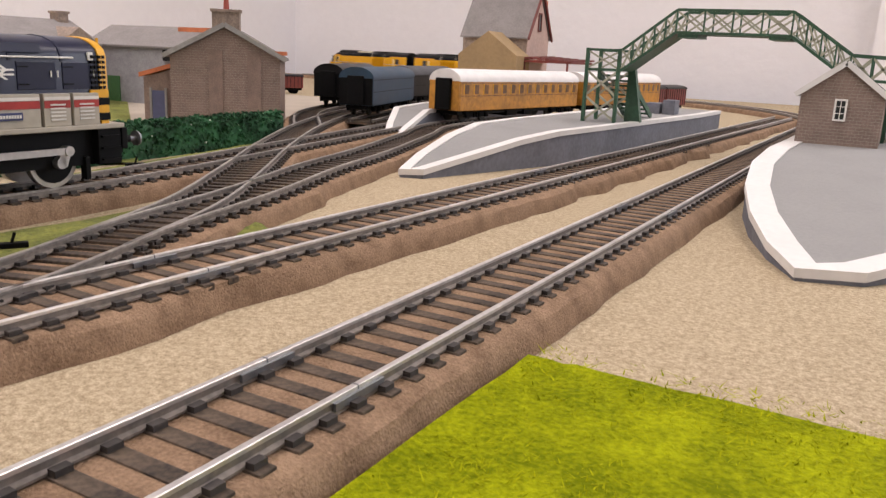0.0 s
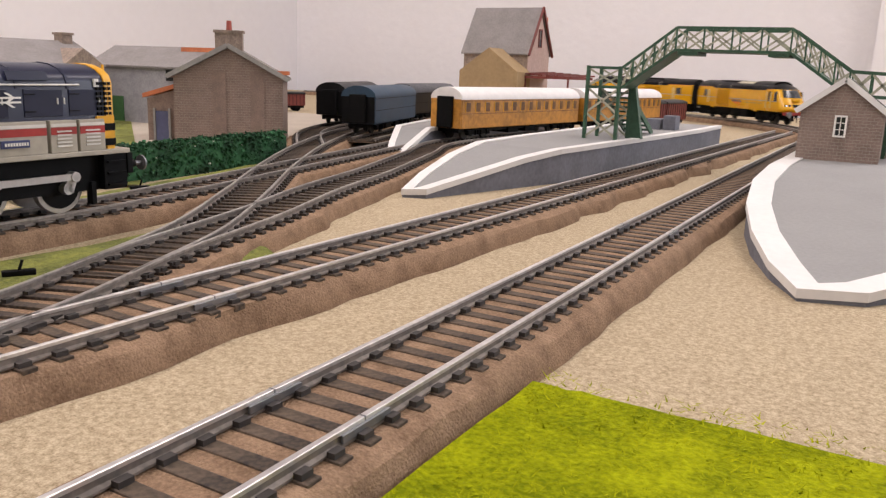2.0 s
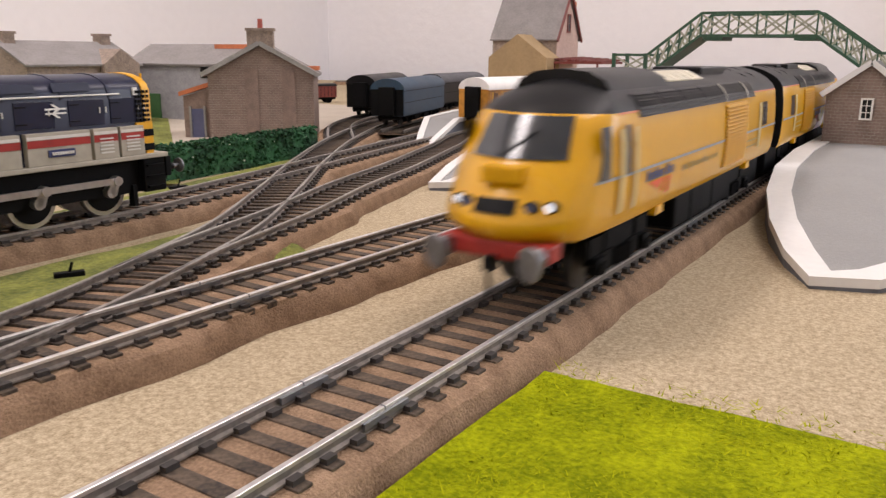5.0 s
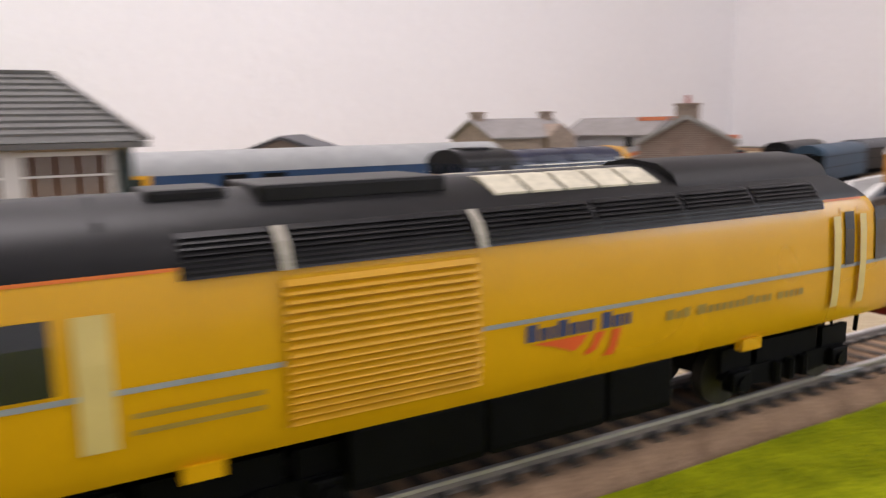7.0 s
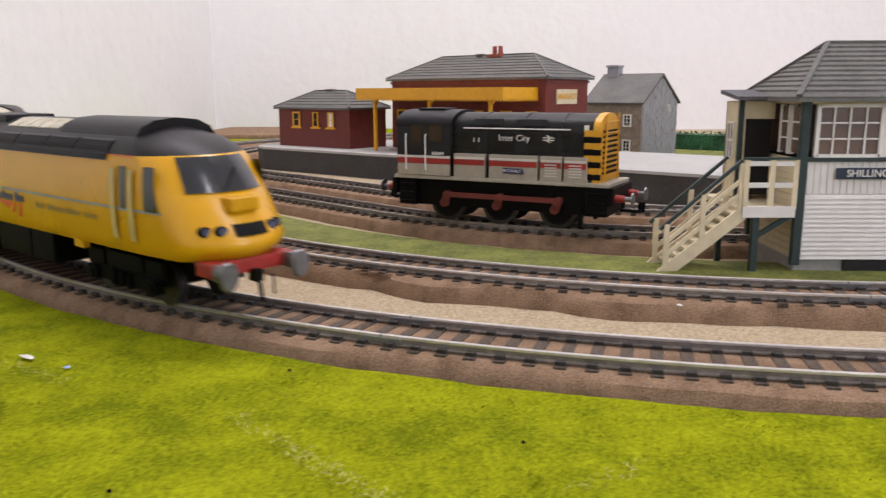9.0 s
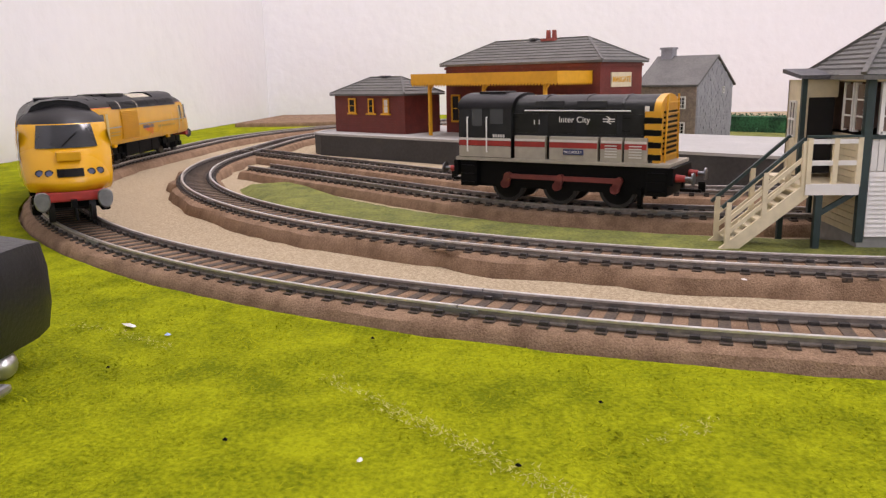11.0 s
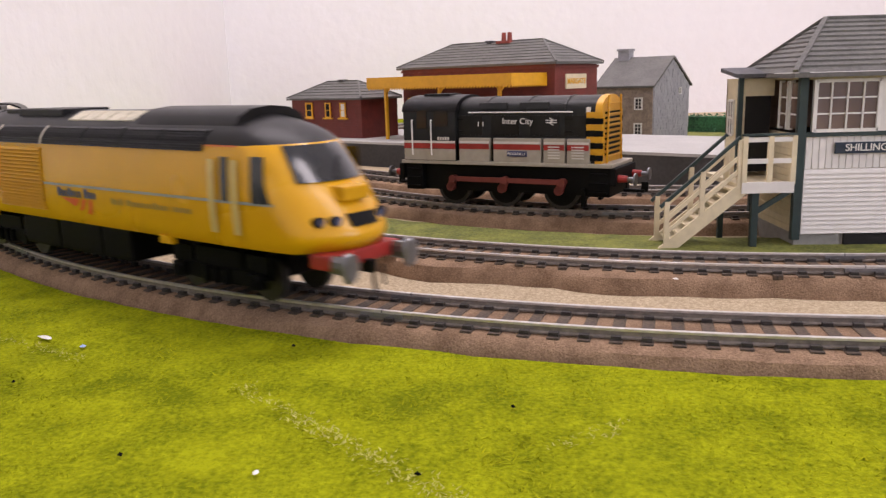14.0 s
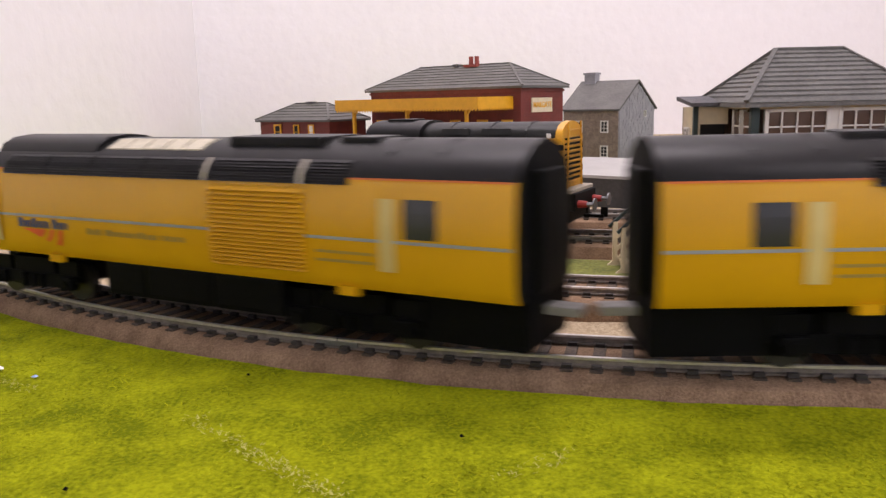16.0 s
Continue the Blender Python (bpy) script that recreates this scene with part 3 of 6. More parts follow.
def bogie(parent, x):
    bm = bmesh.new()
    for s in (-1, 1):
        y = s * 0.0125
        prism(bm, [(x - 0.021, 0.0068), (x - 0.019, 0.0088), (x - 0.006, 0.0088), (x - 0.003, 0.0074), (x + 0.003, 0.0074), (x + 0.006, 0.0088), (x + 0.019, 0.0088), (x + 0.021, 0.0068), (x + 0.016, 0.0048), (x + 0.006, 0.0042), (x - 0.006, 0.0042), (x - 0.016, 0.0048)], "y", y - 0.0010, y + 0.0010)
        for d in (-0.0165, 0.0165):
            box(bm, x + d - 0.0045, x + d + 0.0045, y - 0.0006, y + 0.0006, 0.0085, 0.0132)
            box(bm, x + d - 0.0028, x + d + 0.0028, y - 0.0016 * (s < 0) - 0.0008, y + 0.0016 * (s > 0) + 0.0008, 0.0042, 0.0085, 0.0005)
            tube(bm, (x + d, y, 0.0058), (x + d, y + s * 0.0030, 0.0058), 0.0017, 8)
        for d in (-0.0045, 0.0, 0.0045):
            tube(bm, (x + d, y + s * 0.0012, 0.0040), (x + d, y + s * 0.0012, 0.0085), 0.0011, 8)
    box(bm, x - 0.010, x + 0.010, -0.0130, 0.0130, 0.0050, 0.0135)
    box(bm, x - 0.022, x + 0.022, -0.0070, 0.0070, 0.0070, 0.0135)
    frame_ob = part("bogie", bm, M["grime"], parent, "dark moulded bogie frame")
    for d in (-0.0165, 0.0165):
        wb = bmesh.new()
        wheelset(wb, x + d, 0.0063, 0.0063)
        part("wheelset", wb, M["wheel"], frame_ob, "dark wheels with worn rims", smooth=True)


def power_car(name, label, lens):
    car = thing(name, label, "locomotive", "yellow train")
    body = part("body", shell(bmesh.new()), [M["yellow"], M["roof_dark"], M["black"]], car, "yellow body with dark roof", smooth=True)
    body.data.set_sharp_from_angle(angle=radians(62))
    for side in (-1, 1):
        # louvred dark band at cant rail
        for k, (a, b) in enumerate(((-0.070, -0.0565), (-0.0545, -0.0225), (-0.0205, 0.004), (0.005, 0.027), (0.028, 0.048), (0.049, 0.070))):
            bm = bmesh.new()
            for j in range(8):
                z = 0.0354 + j * 0.00095
                w0, w1 = half_width(z, 0), half_width(z + 0.0008, 0)
                prism(bm, [(side * (w0 - 0.0003), z), (side * (w0 + 0.0006), z), (side * (w1 + 0.00005), z + 0.0008), (side * (w1 - 0.0003), z + 0.0008)], "x", a, b)
            part("louvre_band", bm, M["roof_dark"], body)
        part("louvre_backing", side_patch(bmesh.new(), -0.0705, 0.0705, 0.0354, 0.0385, side, 0.00035, 8, 2), M["roof_dark"], body)
        for x in (-0.0555, -0.0215):
            part("grey_post", side_patch(bmesh.new(), x - 0.0008, x + 0.0008, 0.0354, 0.0430, side, 0.0010), M["warm_grey"], body, "pale grey post")
        # radiator grille
        bm = bmesh.new()
        side_patch(bm, -0.0565, -0.0225, 0.0115, 0.0345, side, 0.0003)
        for j in range(18):
            z = 0.0118 + j * 0.00125
            w0, w1 = half_width(z, 0), half_width(z + 0.0008, 0)
            prism(bm, [(side * w0, z), (side * (w0 + 0.0010), z + 0.0001), (side * (w1 + 0.0003), z + 0.0009), (side * w1, z + 0.0009)], "x", -0.0563, -0.0227)
        part("radiator_grille", bm, M["amber"], body, "amber louvred radiator grille")
        # grey waist line in three runs
        for a, b in ((-0.1160, -0.0570), (-0.0220, 0.0985)):
            part("waist_line", side_patch(bmesh.new(), a, b, 0.0219, 0.0227, side, 0.0002, 12, 1), M["grey_line"], body, "thin grey waist line")
        # print: dark lettering bars over a red wedge and two swept stripes, and a faint line of lettering
        sgn = 1 if side < 0 else -1
        start = -0.0130 if side < 0 else 0.0640

        def bar_row(widths, x, z0, z1, tall, space):
            row = bmesh.new()
            for wdt in widths:
                if wdt > 0:
                    a, b = x, x + sgn * wdt
                    side_patch(row, min(a, b), max(a, b), z0, tall if wdt > 0.0019 else z1, side, 0.0002, 1, 1)
                    x = b + sgn * space
                else:
                    x -= sgn * wdt
            return row

        part("lettering", bar_row((0.0025, 0.0018, 0.0012, 0.0023, 0.0018, 0.0012, 0.0017, -0.0013, 0.0024, 0.0018, 0.0008, 0.0008), start, 0.0181, 0.0205, 0.0214, 0.0005), M["navy_print"], body, "dark blue lettering bars")
        for swoop in (((0.0015, 0.0176), (0.0140, 0.0176), (0.0128, 0.0160), (0.0108, 0.0146), (0.0060, 0.0164)), ((0.0160, 0.0176), (0.0182, 0.0176), (0.0163, 0.0142), (0.0142, 0.0132), (0.0132, 0.0138), (0.0148, 0.0150)), ((0.0200, 0.0176), (0.0222, 0.0176), (0.0214, 0.0140), (0.0206, 0.0122), (0.0180, 0.0124), (0.0194, 0.0142))):
            bm = bmesh.new()
            bm.faces.new([bm.verts.new((start + sgn * u, side * (half_width(z, 0) + 0.0002), z)) for u, z in swoop])
            bmesh.ops.triangulate(bm, faces=bm.faces)
            part("fan_emblem", bm, M["red_logo"], body, "orange-red fan emblem")
        part("lettering", bar_row((0.0022, 0.0014, 0.0020, -0.0016, 0.0026, 0.0016, 0.0014, 0.0016, 0.0016, 0.0014, 0.0011, 0.0022, 0.0016, 0.0016, 0.0011, -0.0016, 0.0019, 0.0011, 0.0014, 0.0007, 0.0016), start + sgn * 0.034, 0.0172, 0.0188, 0.0193, 0.0005), M["faint_print"], body, "faint brown lettering bars")
        part("roof_edge_line", side_patch(bmesh.new(), -0.1160, -0.0710, 0.0370, 0.0376, side, 0.0002, 6, 1), M["orange_line"], body, "thin orange edge line")
        part("roof_edge_line", side_patch(bmesh.new(), 0.0710, 0.0850, 0.0370, 0.0376, side, 0.0002, 3, 1), M["orange_line"], body, "thin orange edge line")
        # doors, windows, rails
        bm = side_patch(bmesh.new(), -0.0965, -0.0870, 0.0232, 0.0325, side, 0.0002)
        part("guard_window", bm, M["glass"], body, "dark guard's window")
        part("door_strip", side_patch(bmesh.new(), -0.0845, -0.0800, 0.0140, 0.0325, side, 0.0004), M["strip"], body, "pale yellow door strip")
        bm = side_patch(bmesh.new(), -0.0780, -0.0600, 0.0155, 0.0163, side, 0.0002)
        side_patch(bm, -0.0780, -0.0600, 0.0180, 0.0188, side, 0.0002)
        part("lettering", bm, M["faint_print"], body)
        part("cab_door_window", side_patch(bmesh.new(), 0.0780, 0.0815, 0.0225, 0.0342, side, 0.0003), M["glass"], body, "dark cab door window")
        part("cab_side_window", side_patch(bmesh.new(), 0.0905, 0.0975, 0.0225, 0.0345, side, 0.0003, 4, 4, slope=-0.0045), M["glass"], body, "dark raked cab side window")
        for x in (0.0745, 0.0845):
            bm = side_patch(bmesh.new(), x - 0.0013, x + 0.0013, 0.0125, 0.0335, side, 0.0007, 1, 6)
            part("door_strip", bm, M["strip"], body, "pale flat door strip")
        part("door_groove", side_patch(bmesh.new(), 0.0764, 0.0767, 0.0110, 0.0352, side, 0.00015, 1, 5), M["amber"], body)
        part("door_groove", side_patch(bmesh.new(), 0.0829, 0.0832, 0.0110, 0.0352, side, 0.00015, 1, 5), M["amber"], body)
        part("step", cube(0.045, 0.051, side * 0.0165 - 0.001, side * 0.0165 + 0.001, 0.0068, 0.0086), M["yellow"], body, "small yellow step")
        part("step", cube(-0.072, -0.066, side * 0.0165 - 0.001, side * 0.0165 + 0.001, 0.0068, 0.0086), M["yellow"], body, "small yellow step")
    # nose
    part("windscreen", front_patch(bmesh.new(), -0.0118, 0.0118, 0.0272, 0.0368, 0.0004, 8, 4, 0.12), M["glass"], body, "dark wrap windscreen", smooth=True)
    bm = bmesh.new()
    for sy, a, b in ((1, (0.1060, -0.002, 0.0282), (0.1016, 0.004, 0.0335)),):
        tube(bm, a, b, 0.00025, 6)
    part("wiper", bm, M["black"], body, "thin black wiper")
    part("warning_horn_grille", front_patch(bmesh.new(), -0.0050, 0.0050, 0.0152, 0.0188, 0.0004, 4, 2), M["black"], body, "black rectangular nose grille")
    bm = bmesh.new()
    box(bm, 0.1035, 0.1120, -0.0046, 0.0046, 0.0224, 0.0262, 0.0006)
    part("nose_panel", bm, M["amber"], body, "raised amber nose panel")
    for y in (-0.0112, -0.0078, 0.0078, 0.0112):
        x = nose_at(y, 0.0170)
        bm = bmesh.new()
        tube(bm, (x - 0.002, y, 0.0170), (x + 0.0004, y, 0.0172), 0.00165, 14)
        lamp = part("headlight", bm, M["black"], body, "black ringed headlight")
        bm = bmesh.new()
        tube(bm, (x - 0.001, y, 0.0171), (x + 0.0006, y, 0.0172), 0.0012, 12)
        part("lens", bm, lens if abs(y) > 0.009 else M["lamp_white"], lamp)
    bm = bmesh.new()
    box(bm, 0.1070, 0.1142, -0.0135, 0.0135, 0.0056, 0.0084, 0.0006)
    beam = part("buffer_beam", bm, M["red"], car, "red buffer beam")
    for y in (-0.0115, 0.0115):
        bm = bmesh.new()
        tube(bm, (0.113, y, 0.0066), (0.1195, y, 0.0066), 0.0016, 10)
        tube(bm, (0.1195, y, 0.0066), (0.1206, y, 0.0066), 0.0030, 16, 0.0026)
        part("buffer", bm, M["buffer"], beam, "dull grey buffer", smooth=True)
    bm = bmesh.new()
    box(bm, 0.113, 0.1172, -0.0012, 0.0012, 0.0040, 0.0062, 0.0003)
    tube(bm, (0.1165, 0, 0.0045), (0.1168, 0.0006, 0.0005), 0.0006, 8)
    tube(bm, (0.1145, 0.006, 0.0045), (0.1148, 0.006, 0.0008), 0.0004, 8)
    part("coupling_hook", bm, M["black"], beam)
    # roof
    bm = bmesh.new()
    sec = [(-0.0125, 0.0438), (-0.0110, 0.0470), (-0.0070, 0.0496), (0.0, 0.0506), (0.0070, 0.0496), (0.0110, 0.0470), (0.0125, 0.0438)]
    prism(bm, sec, "x", 0.030, 0.0790)
    part("roof_hump", bm, M["roof_dark"], body, "raised dark roof cowl", smooth=True)
    for k in range(5):
        x = -0.0140 + k * 0.0082
        bm = bmesh.new()
        prism(bm, [(-0.0112, 0.0455), (-0.0060, 0.0488), (0.0060, 0.0488), (0.0112, 0.0455), (0.0112, 0.0445), (-0.0112, 0.0445)], "x", x, x + 0.0072)
        part("roof_panel", bm, M["cream_pan"], body, "cream roof filter panel")
    for x0, x1, w, z in ((-0.056, -0.0225, 0.0085, 0.0500), (-0.072, -0.060, 0.006, 0.0498)):
        bm = cube(x0, x1, -w, w, 0.046, z, 0.0008)
        part("roof_cowl", bm, M["roof_dark"], body)
    for x in (-0.095, -0.080):
        part("roof_rib", prism(bmesh.new(), [(-0.0160, 0.0395), (-0.0112, 0.0454), (-0.0035, 0.0491), (0.0035, 0.0491), (0.0112, 0.0454), (0.0160, 0.0395), (0.0155, 0.0385), (0, 0.0480), (-0.0155, 0.0385)], "x", x, x + 0.0009), M["roof_dark"], body)
    # rear gangway
    bm = bmesh.new()
    box(bm, -0.1192, -0.1165, -0.0075, 0.0075, 0.0085, 0.0400, 0.0008)
    part("gangway", bm, M["black"], car, "black gangway frame")
    bm = bmesh.new()
    box(bm, -0.1270, -0.1100, -0.0030, 0.0030, 0.0045, 0.0060, 0.0004)
    part("coupling", bm, M["concrete"], car, "pale plastic coupling")
    # underframe
    bm = bmesh.new()
    box(bm, -0.105, 0.104, -0.0105, 0.0105, 0.0070, 0.0098)
    part("chassis", bm, M["black"], car)
    # added block that darkens the shaded space below the rear end and couplings
    part("coupling_carrier", cube(-0.1180, -0.0840, -0.0125, 0.0125, -0.0010, 0.0098, 0.0010), M["grime"], car)
    for x0, x1 in ((-0.046, -0.020), (-0.0195, 0.0080), (0.0085, 0.0260)):
        bm = cube(x0, x1, -0.0160, 0.0160, 0.0012, 0.0085, 0.0010)
        part("underfloor_tank", bm, M["grime"], car)
    # bring the drawing to the model's measured proportions
    for ob in car.children_recursive:
        for v in ob.data.vertices:
            v.co.x *= 0.929
            v.co.z = float(np.interp(v.co.z, (0.0, 0.0080, 0.0222, 0.0358, 0.0492, 0.0520), (0.0038, 0.0158, 0.0281, 0.0414, 0.0513, 0.0533)))
    bogie(car, -0.0620)
    bogie(car, 0.0620)
    return car


POWER_A = power_car("power_car", "yellow dark-roofed diesel power car leading the train", M["lit_lens"])
POWER_B = power_car("power_car", "yellow dark-roofed diesel power car trailing the train", M["lamp_white"])
CAR_GAP = 0.2364     # between the two cars' middles


def car_pose(s, ahead):
    """A car whose middle lies at length s along the main line; ahead: whether its nose points along the line."""
    a, b = point_on(MAIN, MAIN_S, s - 0.062), point_on(MAIN, MAIN_S, s + 0.062)
    yaw = math.degrees(math.atan2(b[1] - a[1], b[0] - a[0]))
    return pose((a[0] + b[0]) / 2, (a[1] + b[1]) / 2, RAIL, 0, 0, yaw if ahead else yaw + 180)


# seconds, length along the line of the leading car's middle
RUN = [(0.0, 0.425), (1.5, 0.858), (2.0, 0.988), (2.8, 1.268), (3.2, 1.415), (5.3, 1.975), (5.5, 2.02), (6.0, 2.142), (6.5, 2.274), (7.0, 2.386), (7.5, 2.507), (8.0, 2.6115), (8.5, 2.701), (9.0, 2.78), 
       (9.5, 2.842), (9.7, 2.86), (10.5, 2.91), (11.2, 2.936), (11.8, 2.934), (12.0, 2.925), (12.5, 2.9), (13.0, 2.86), (13.5, 2.81), (14.0, 2.746), (14.5, 2.678), (15.0, 2.607), (15.5, 2.535), (16.0, 2.454)]


def run_at(t):
    """A smooth position between the rows of RUN."""
    ts, ss = [r[0] for r in RUN], [r[1] for r in RUN]
    k = int(np.clip(np.searchsorted(ts, t, "right") - 1, 0, len(ts) - 2))

    def slope(i):
        if i == 0 or i == len(ts) - 1:
            j = 0 if i == 0 else i - 1
            return (ss[j + 1] - ss[j]) / (ts[j + 1] - ts[j])
        a, b = (ss[i] - ss[i - 1]) / (ts[i] - ts[i - 1]), (ss[i + 1] - ss[i]) / (ts[i + 1] - ts[i])
        return 0.0 if a * b <= 0 else 2 * a * b / (a + b)
    h = ts[k + 1] - ts[k]
    u = (t - ts[k]) / h
    return ((2 * u ** 3 - 3 * u ** 2 + 1) * ss[k] + (u ** 3 - 2 * u ** 2 + u) * h * slope(k) + (-2 * u ** 3 + 3 * u ** 2) * ss[k + 1] + (u ** 3 - u ** 2) * h * slope(k + 1))


# ---- standing locomotives and coaches ----
def pose_on(pts, y, half=0.03, flip=False):
    """A pose on a line where it passes the given y, nose towards +y."""
    ss = lengths(pts)
    k = min(range(len(pts)), key=lambda i: abs(pts[i][1] - y))
    a, b = point_on(pts, ss, ss[k] - half), point_on(pts, ss, ss[k] + half)
    if a[1] > b[1]:
        a, b = b, a
    return pose((a[0] + b[0]) / 2, (a[1] + b[1]) / 2, RAIL, 0, 0, math.degrees(math.atan2(b[1] - a[1], b[0] - a[0])) + (180 if flip else 0))


def hood(bm, x0, x1, w, z0, zs, zt, n=8, bevel=0.0):
    """A box with a rounded top: straight to zs, then an arch to zt."""
    out = [(-w, z0), (-w, zs)]
    for k in range(1, n):
        a = math.pi - math.pi * k / n
        out.append((w * math.cos(a), zs + (zt - zs) * math.sin(a)))
    out += [(w, zs), (w, z0)]
    return prism(bm, out, "x", x0, x1)


def double_arrow(parent, x, z, size, side, y, material, label="white double arrow emblem"):
    bm = bmesh.new()
    s = size
    def bars(pts):
        vs = [bm.verts.new((x + u * s * (1 if side < 0 else -1), side * y, z + v * s)) for u, v in pts]
        bm.faces.new(vs)
    bars([(-0.9, 0.10), (0.9, 0.10), (0.9, 0.24), (-0.9, 0.24)])
    bars([(-0.9, -0.24), (0.9, -0.24), (0.9, -0.10), (-0.9, -0.10)])
    bars([(-0.28, -0.10), (0.02, -0.10), (0.32, 0.10), (0.02, 0.10)])
    bars([(-0.45, 0.55), (-0.15, 0.55), (0.35, 0.24), (0.05, 0.24)])
    bars([(0.45, -0.55), (0.15, -0.55), (-0.35, -0.24), (-0.05, -0.24)])
    bmesh.ops.recalc_face_normals(bm, faces=bm.faces)
    return part("arrow_emblem", bm, material, parent, label)


def shunter(label, paint, m, stripe_z, rods, rod_label, plate_text, title, wheel_mat):
    """A six-coupled diesel shunter: cab, long bonnet with side lockers, outside cranks and rods."""
    loco = thing("shunter_locomotive", label, "locomotive", "shunters", m)
    # frames and running plate
    bm = cube(-0.0520, 0.0520, -0.0160, 0.0160, 0.0195, 0.0212, 0.0004)
    part("running_plate", bm, M["warm_grey"], loco, "pale grey running plate")
    bm = bmesh.new()
    box(bm, -0.0505, 0.0505, -0.0118, 0.0118, 0.0070, 0.0195)
    part("frame", bm, M["black"], loco, "black outside frame")
    # bonnet
    bm = hood(bmesh.new(), -0.0220, 0.0440, 0.0135, 0.0212, 0.0440, 0.0500)
    bonnet = part("bonnet", bm, paint, loco, smooth=True)
    for x in (-0.008, 0.012, 0.030):
        bm = hood(bmesh.new(), x - 0.0005, x + 0.0005, 0.0138, 0.0420, 0.0440, 0.0503)
        part("bonnet_rib", bm, paint, bonnet)
    for k, x in enumerate((-0.016, 0.002, 0.021, 0.037)):
        for side in (-1, 1):
            bm = bmesh.new()
            box(bm, x - 0.0068, x + 0.0068, side * 0.0135 - 0.0003, side * 0.0135 + 0.0003, 0.0330, 0.0418, 0.0002)
            door = part("bonnet_door", bm, paint, bonnet)
            if title and k in (1, 2):
                continue
            hb = bmesh.new()
            for e in (-0.0012, 0.0012):
                tube(hb, (x + 0.0060 + e, side * 0.0141, 0.0370), (x + 0.0060 + e, side * 0.0141, 0.0390), 0.00025, 6)
            part("handle", hb, M["white"], door)
            hb = bmesh.new()
            for zz in (0.0345, 0.0400):
                box(hb, x - 0.0066, x - 0.0030, side * 0.0138 - 0.0003, side * 0.0138 + 0.0003, zz, zz + 0.0004)
            part("hinge", hb, M["black"], door)
    for side in (-1, 1):
        bm = bmesh.new()
        tube(bm, (-0.016, side * 0.0143, 0.0432), (0.034, side * 0.0143, 0.0432), 0.0003, 6)
        part("bonnet_handrail", bm, M["white"], bonnet, "white handrail")
        for x in (-0.004, 0.016):
            bm = bmesh.new()
            v = [(x - 0.007, 0.0448), (x + 0.007, 0.0448), (x + 0.007, 0.0470), (x - 0.007, 0.0470)]
            prism(bm, [(side * 0.0136, 0.0446), (side * 0.0141, 0.0446), (side * 0.0129, 0.0474), (side * 0.0124, 0.0474)], "x", x - 0.007, x + 0.007)
            part("vent_panel", bm, paint, bonnet)
        bm = cube(0.0400, 0.0418, side * 0.0137 - 0.0004, side * 0.0137 + 0.0004, 0.0425, 0.0452)
        part("lamp_bracket", bm, M["white"], bonnet)
        # lockers along the bonnet foot, banded in colours
        for x0, x1 in ((-0.0205, -0.0050), (-0.0030, 0.0200), (0.0212, 0.0310), (0.0320, 0.0420)):
            lock = part("locker", cube(x0, x1, *sorted((side * 0.0125, side * 0.0158)), 0.0212, 0.0318, 0.0003), M["warm_grey"], loco, "banded side locker")
            bm = cube(x0 + 0.0002, x1 - 0.0002, side * 0.0158 - 0.0002, side * 0.0158 + 0.0002, stripe_z, stripe_z + 0.0024)
            part("red_band", bm, M["red"], lock, "red band")
            bm = cube(x0 + 0.0002, x1 - 0.0002, side * 0.0158 - 0.0002, side * 0.0158 + 0.0002, stripe_z + 0.0026, stripe_z + 0.0036)
            part("white_band", bm, M["white_stripe"], lock, "off-white band")
            if x0 > 0.02:
                bm = bmesh.new()
                for j in range(5):
                    box(bm, x0 + 0.0022, x1 - 0.0022, side * 0.0160 - 0.0002, side * 0.0160 + 0.0003, 0.0232 + j * 0.0012, 0.0237 + j * 0.0012)
                part("louvre", bm, M["white_stripe"], lock)
        plate = part("nameplate", cube(0.0040, 0.0135, side * 0.0161 - 0.0002, side * 0.0161 + 0.0003, 0.0238, 0.0262), M["navy_print"], loco, "dark nameplate with pale edge")
        if plate_text:
            words("nameplate_letters", plate_text, 0.0016, pose(0.00875, side * 0.0166, 0.0250, 90, 0, 0 if side < 0 else 180), M["white"], plate)
        else:
            bm = bmesh.new()
            for j, wd in enumerate((0.0010, 0.0005, 0.0008, 0.0009, 0.0011, 0.0008, 0.0008, 0.0009, 0.0008)):
                xx = 0.0050 + j * 0.0009
                box(bm, xx, xx + 0.0006, side * 0.0166 - 0.0001, side * 0.0166 + 0.0001, 0.0245, 0.0255)
            part("lettering_bar", bm, M["white"], plate)
        if title:
            words("side_letters", title, 0.0038, pose(0.0085 if side < 0 else 0.019, side * 0.0148, 0.0392, 90, 0, 0 if side < 0 else 180), M["white"], bonnet)
            double_arrow(bonnet, 0.0245 if side < 0 else -0.004, 0.0392, 0.0030, side, 0.0148, M["white"])
        else:
            double_arrow(bonnet, 0.0090, 0.0385, 0.0042, side, 0.0146, M["white"])
    # radiator end, yellow with black bars
    bm = hood(bmesh.new(), 0.0440, 0.0470, 0.0142, 0.0212, 0.0440, 0.0503)
    rad = part("radiator_end", bm, M["warn"], loco, "yellow radiator end", smooth=True)
    for side in (-1, 1):
        for j in range(4 if title else 2):
            bm = cube(0.0400, 0.0474, side * 0.0140 - 0.0005, side * 0.0140 + 0.0006, 0.0224 + j * 0.0052, 0.0248 + j * 0.0052)
            part("warning_bar", bm, M["black"], rad, "black warning bar")
            bm = cube(0.0402, 0.0472, side * 0.0140 - 0.0004, side * 0.0140 + 0.0005, 0.0250 + j * 0.0052, 0.0275 + j * 0.0052)
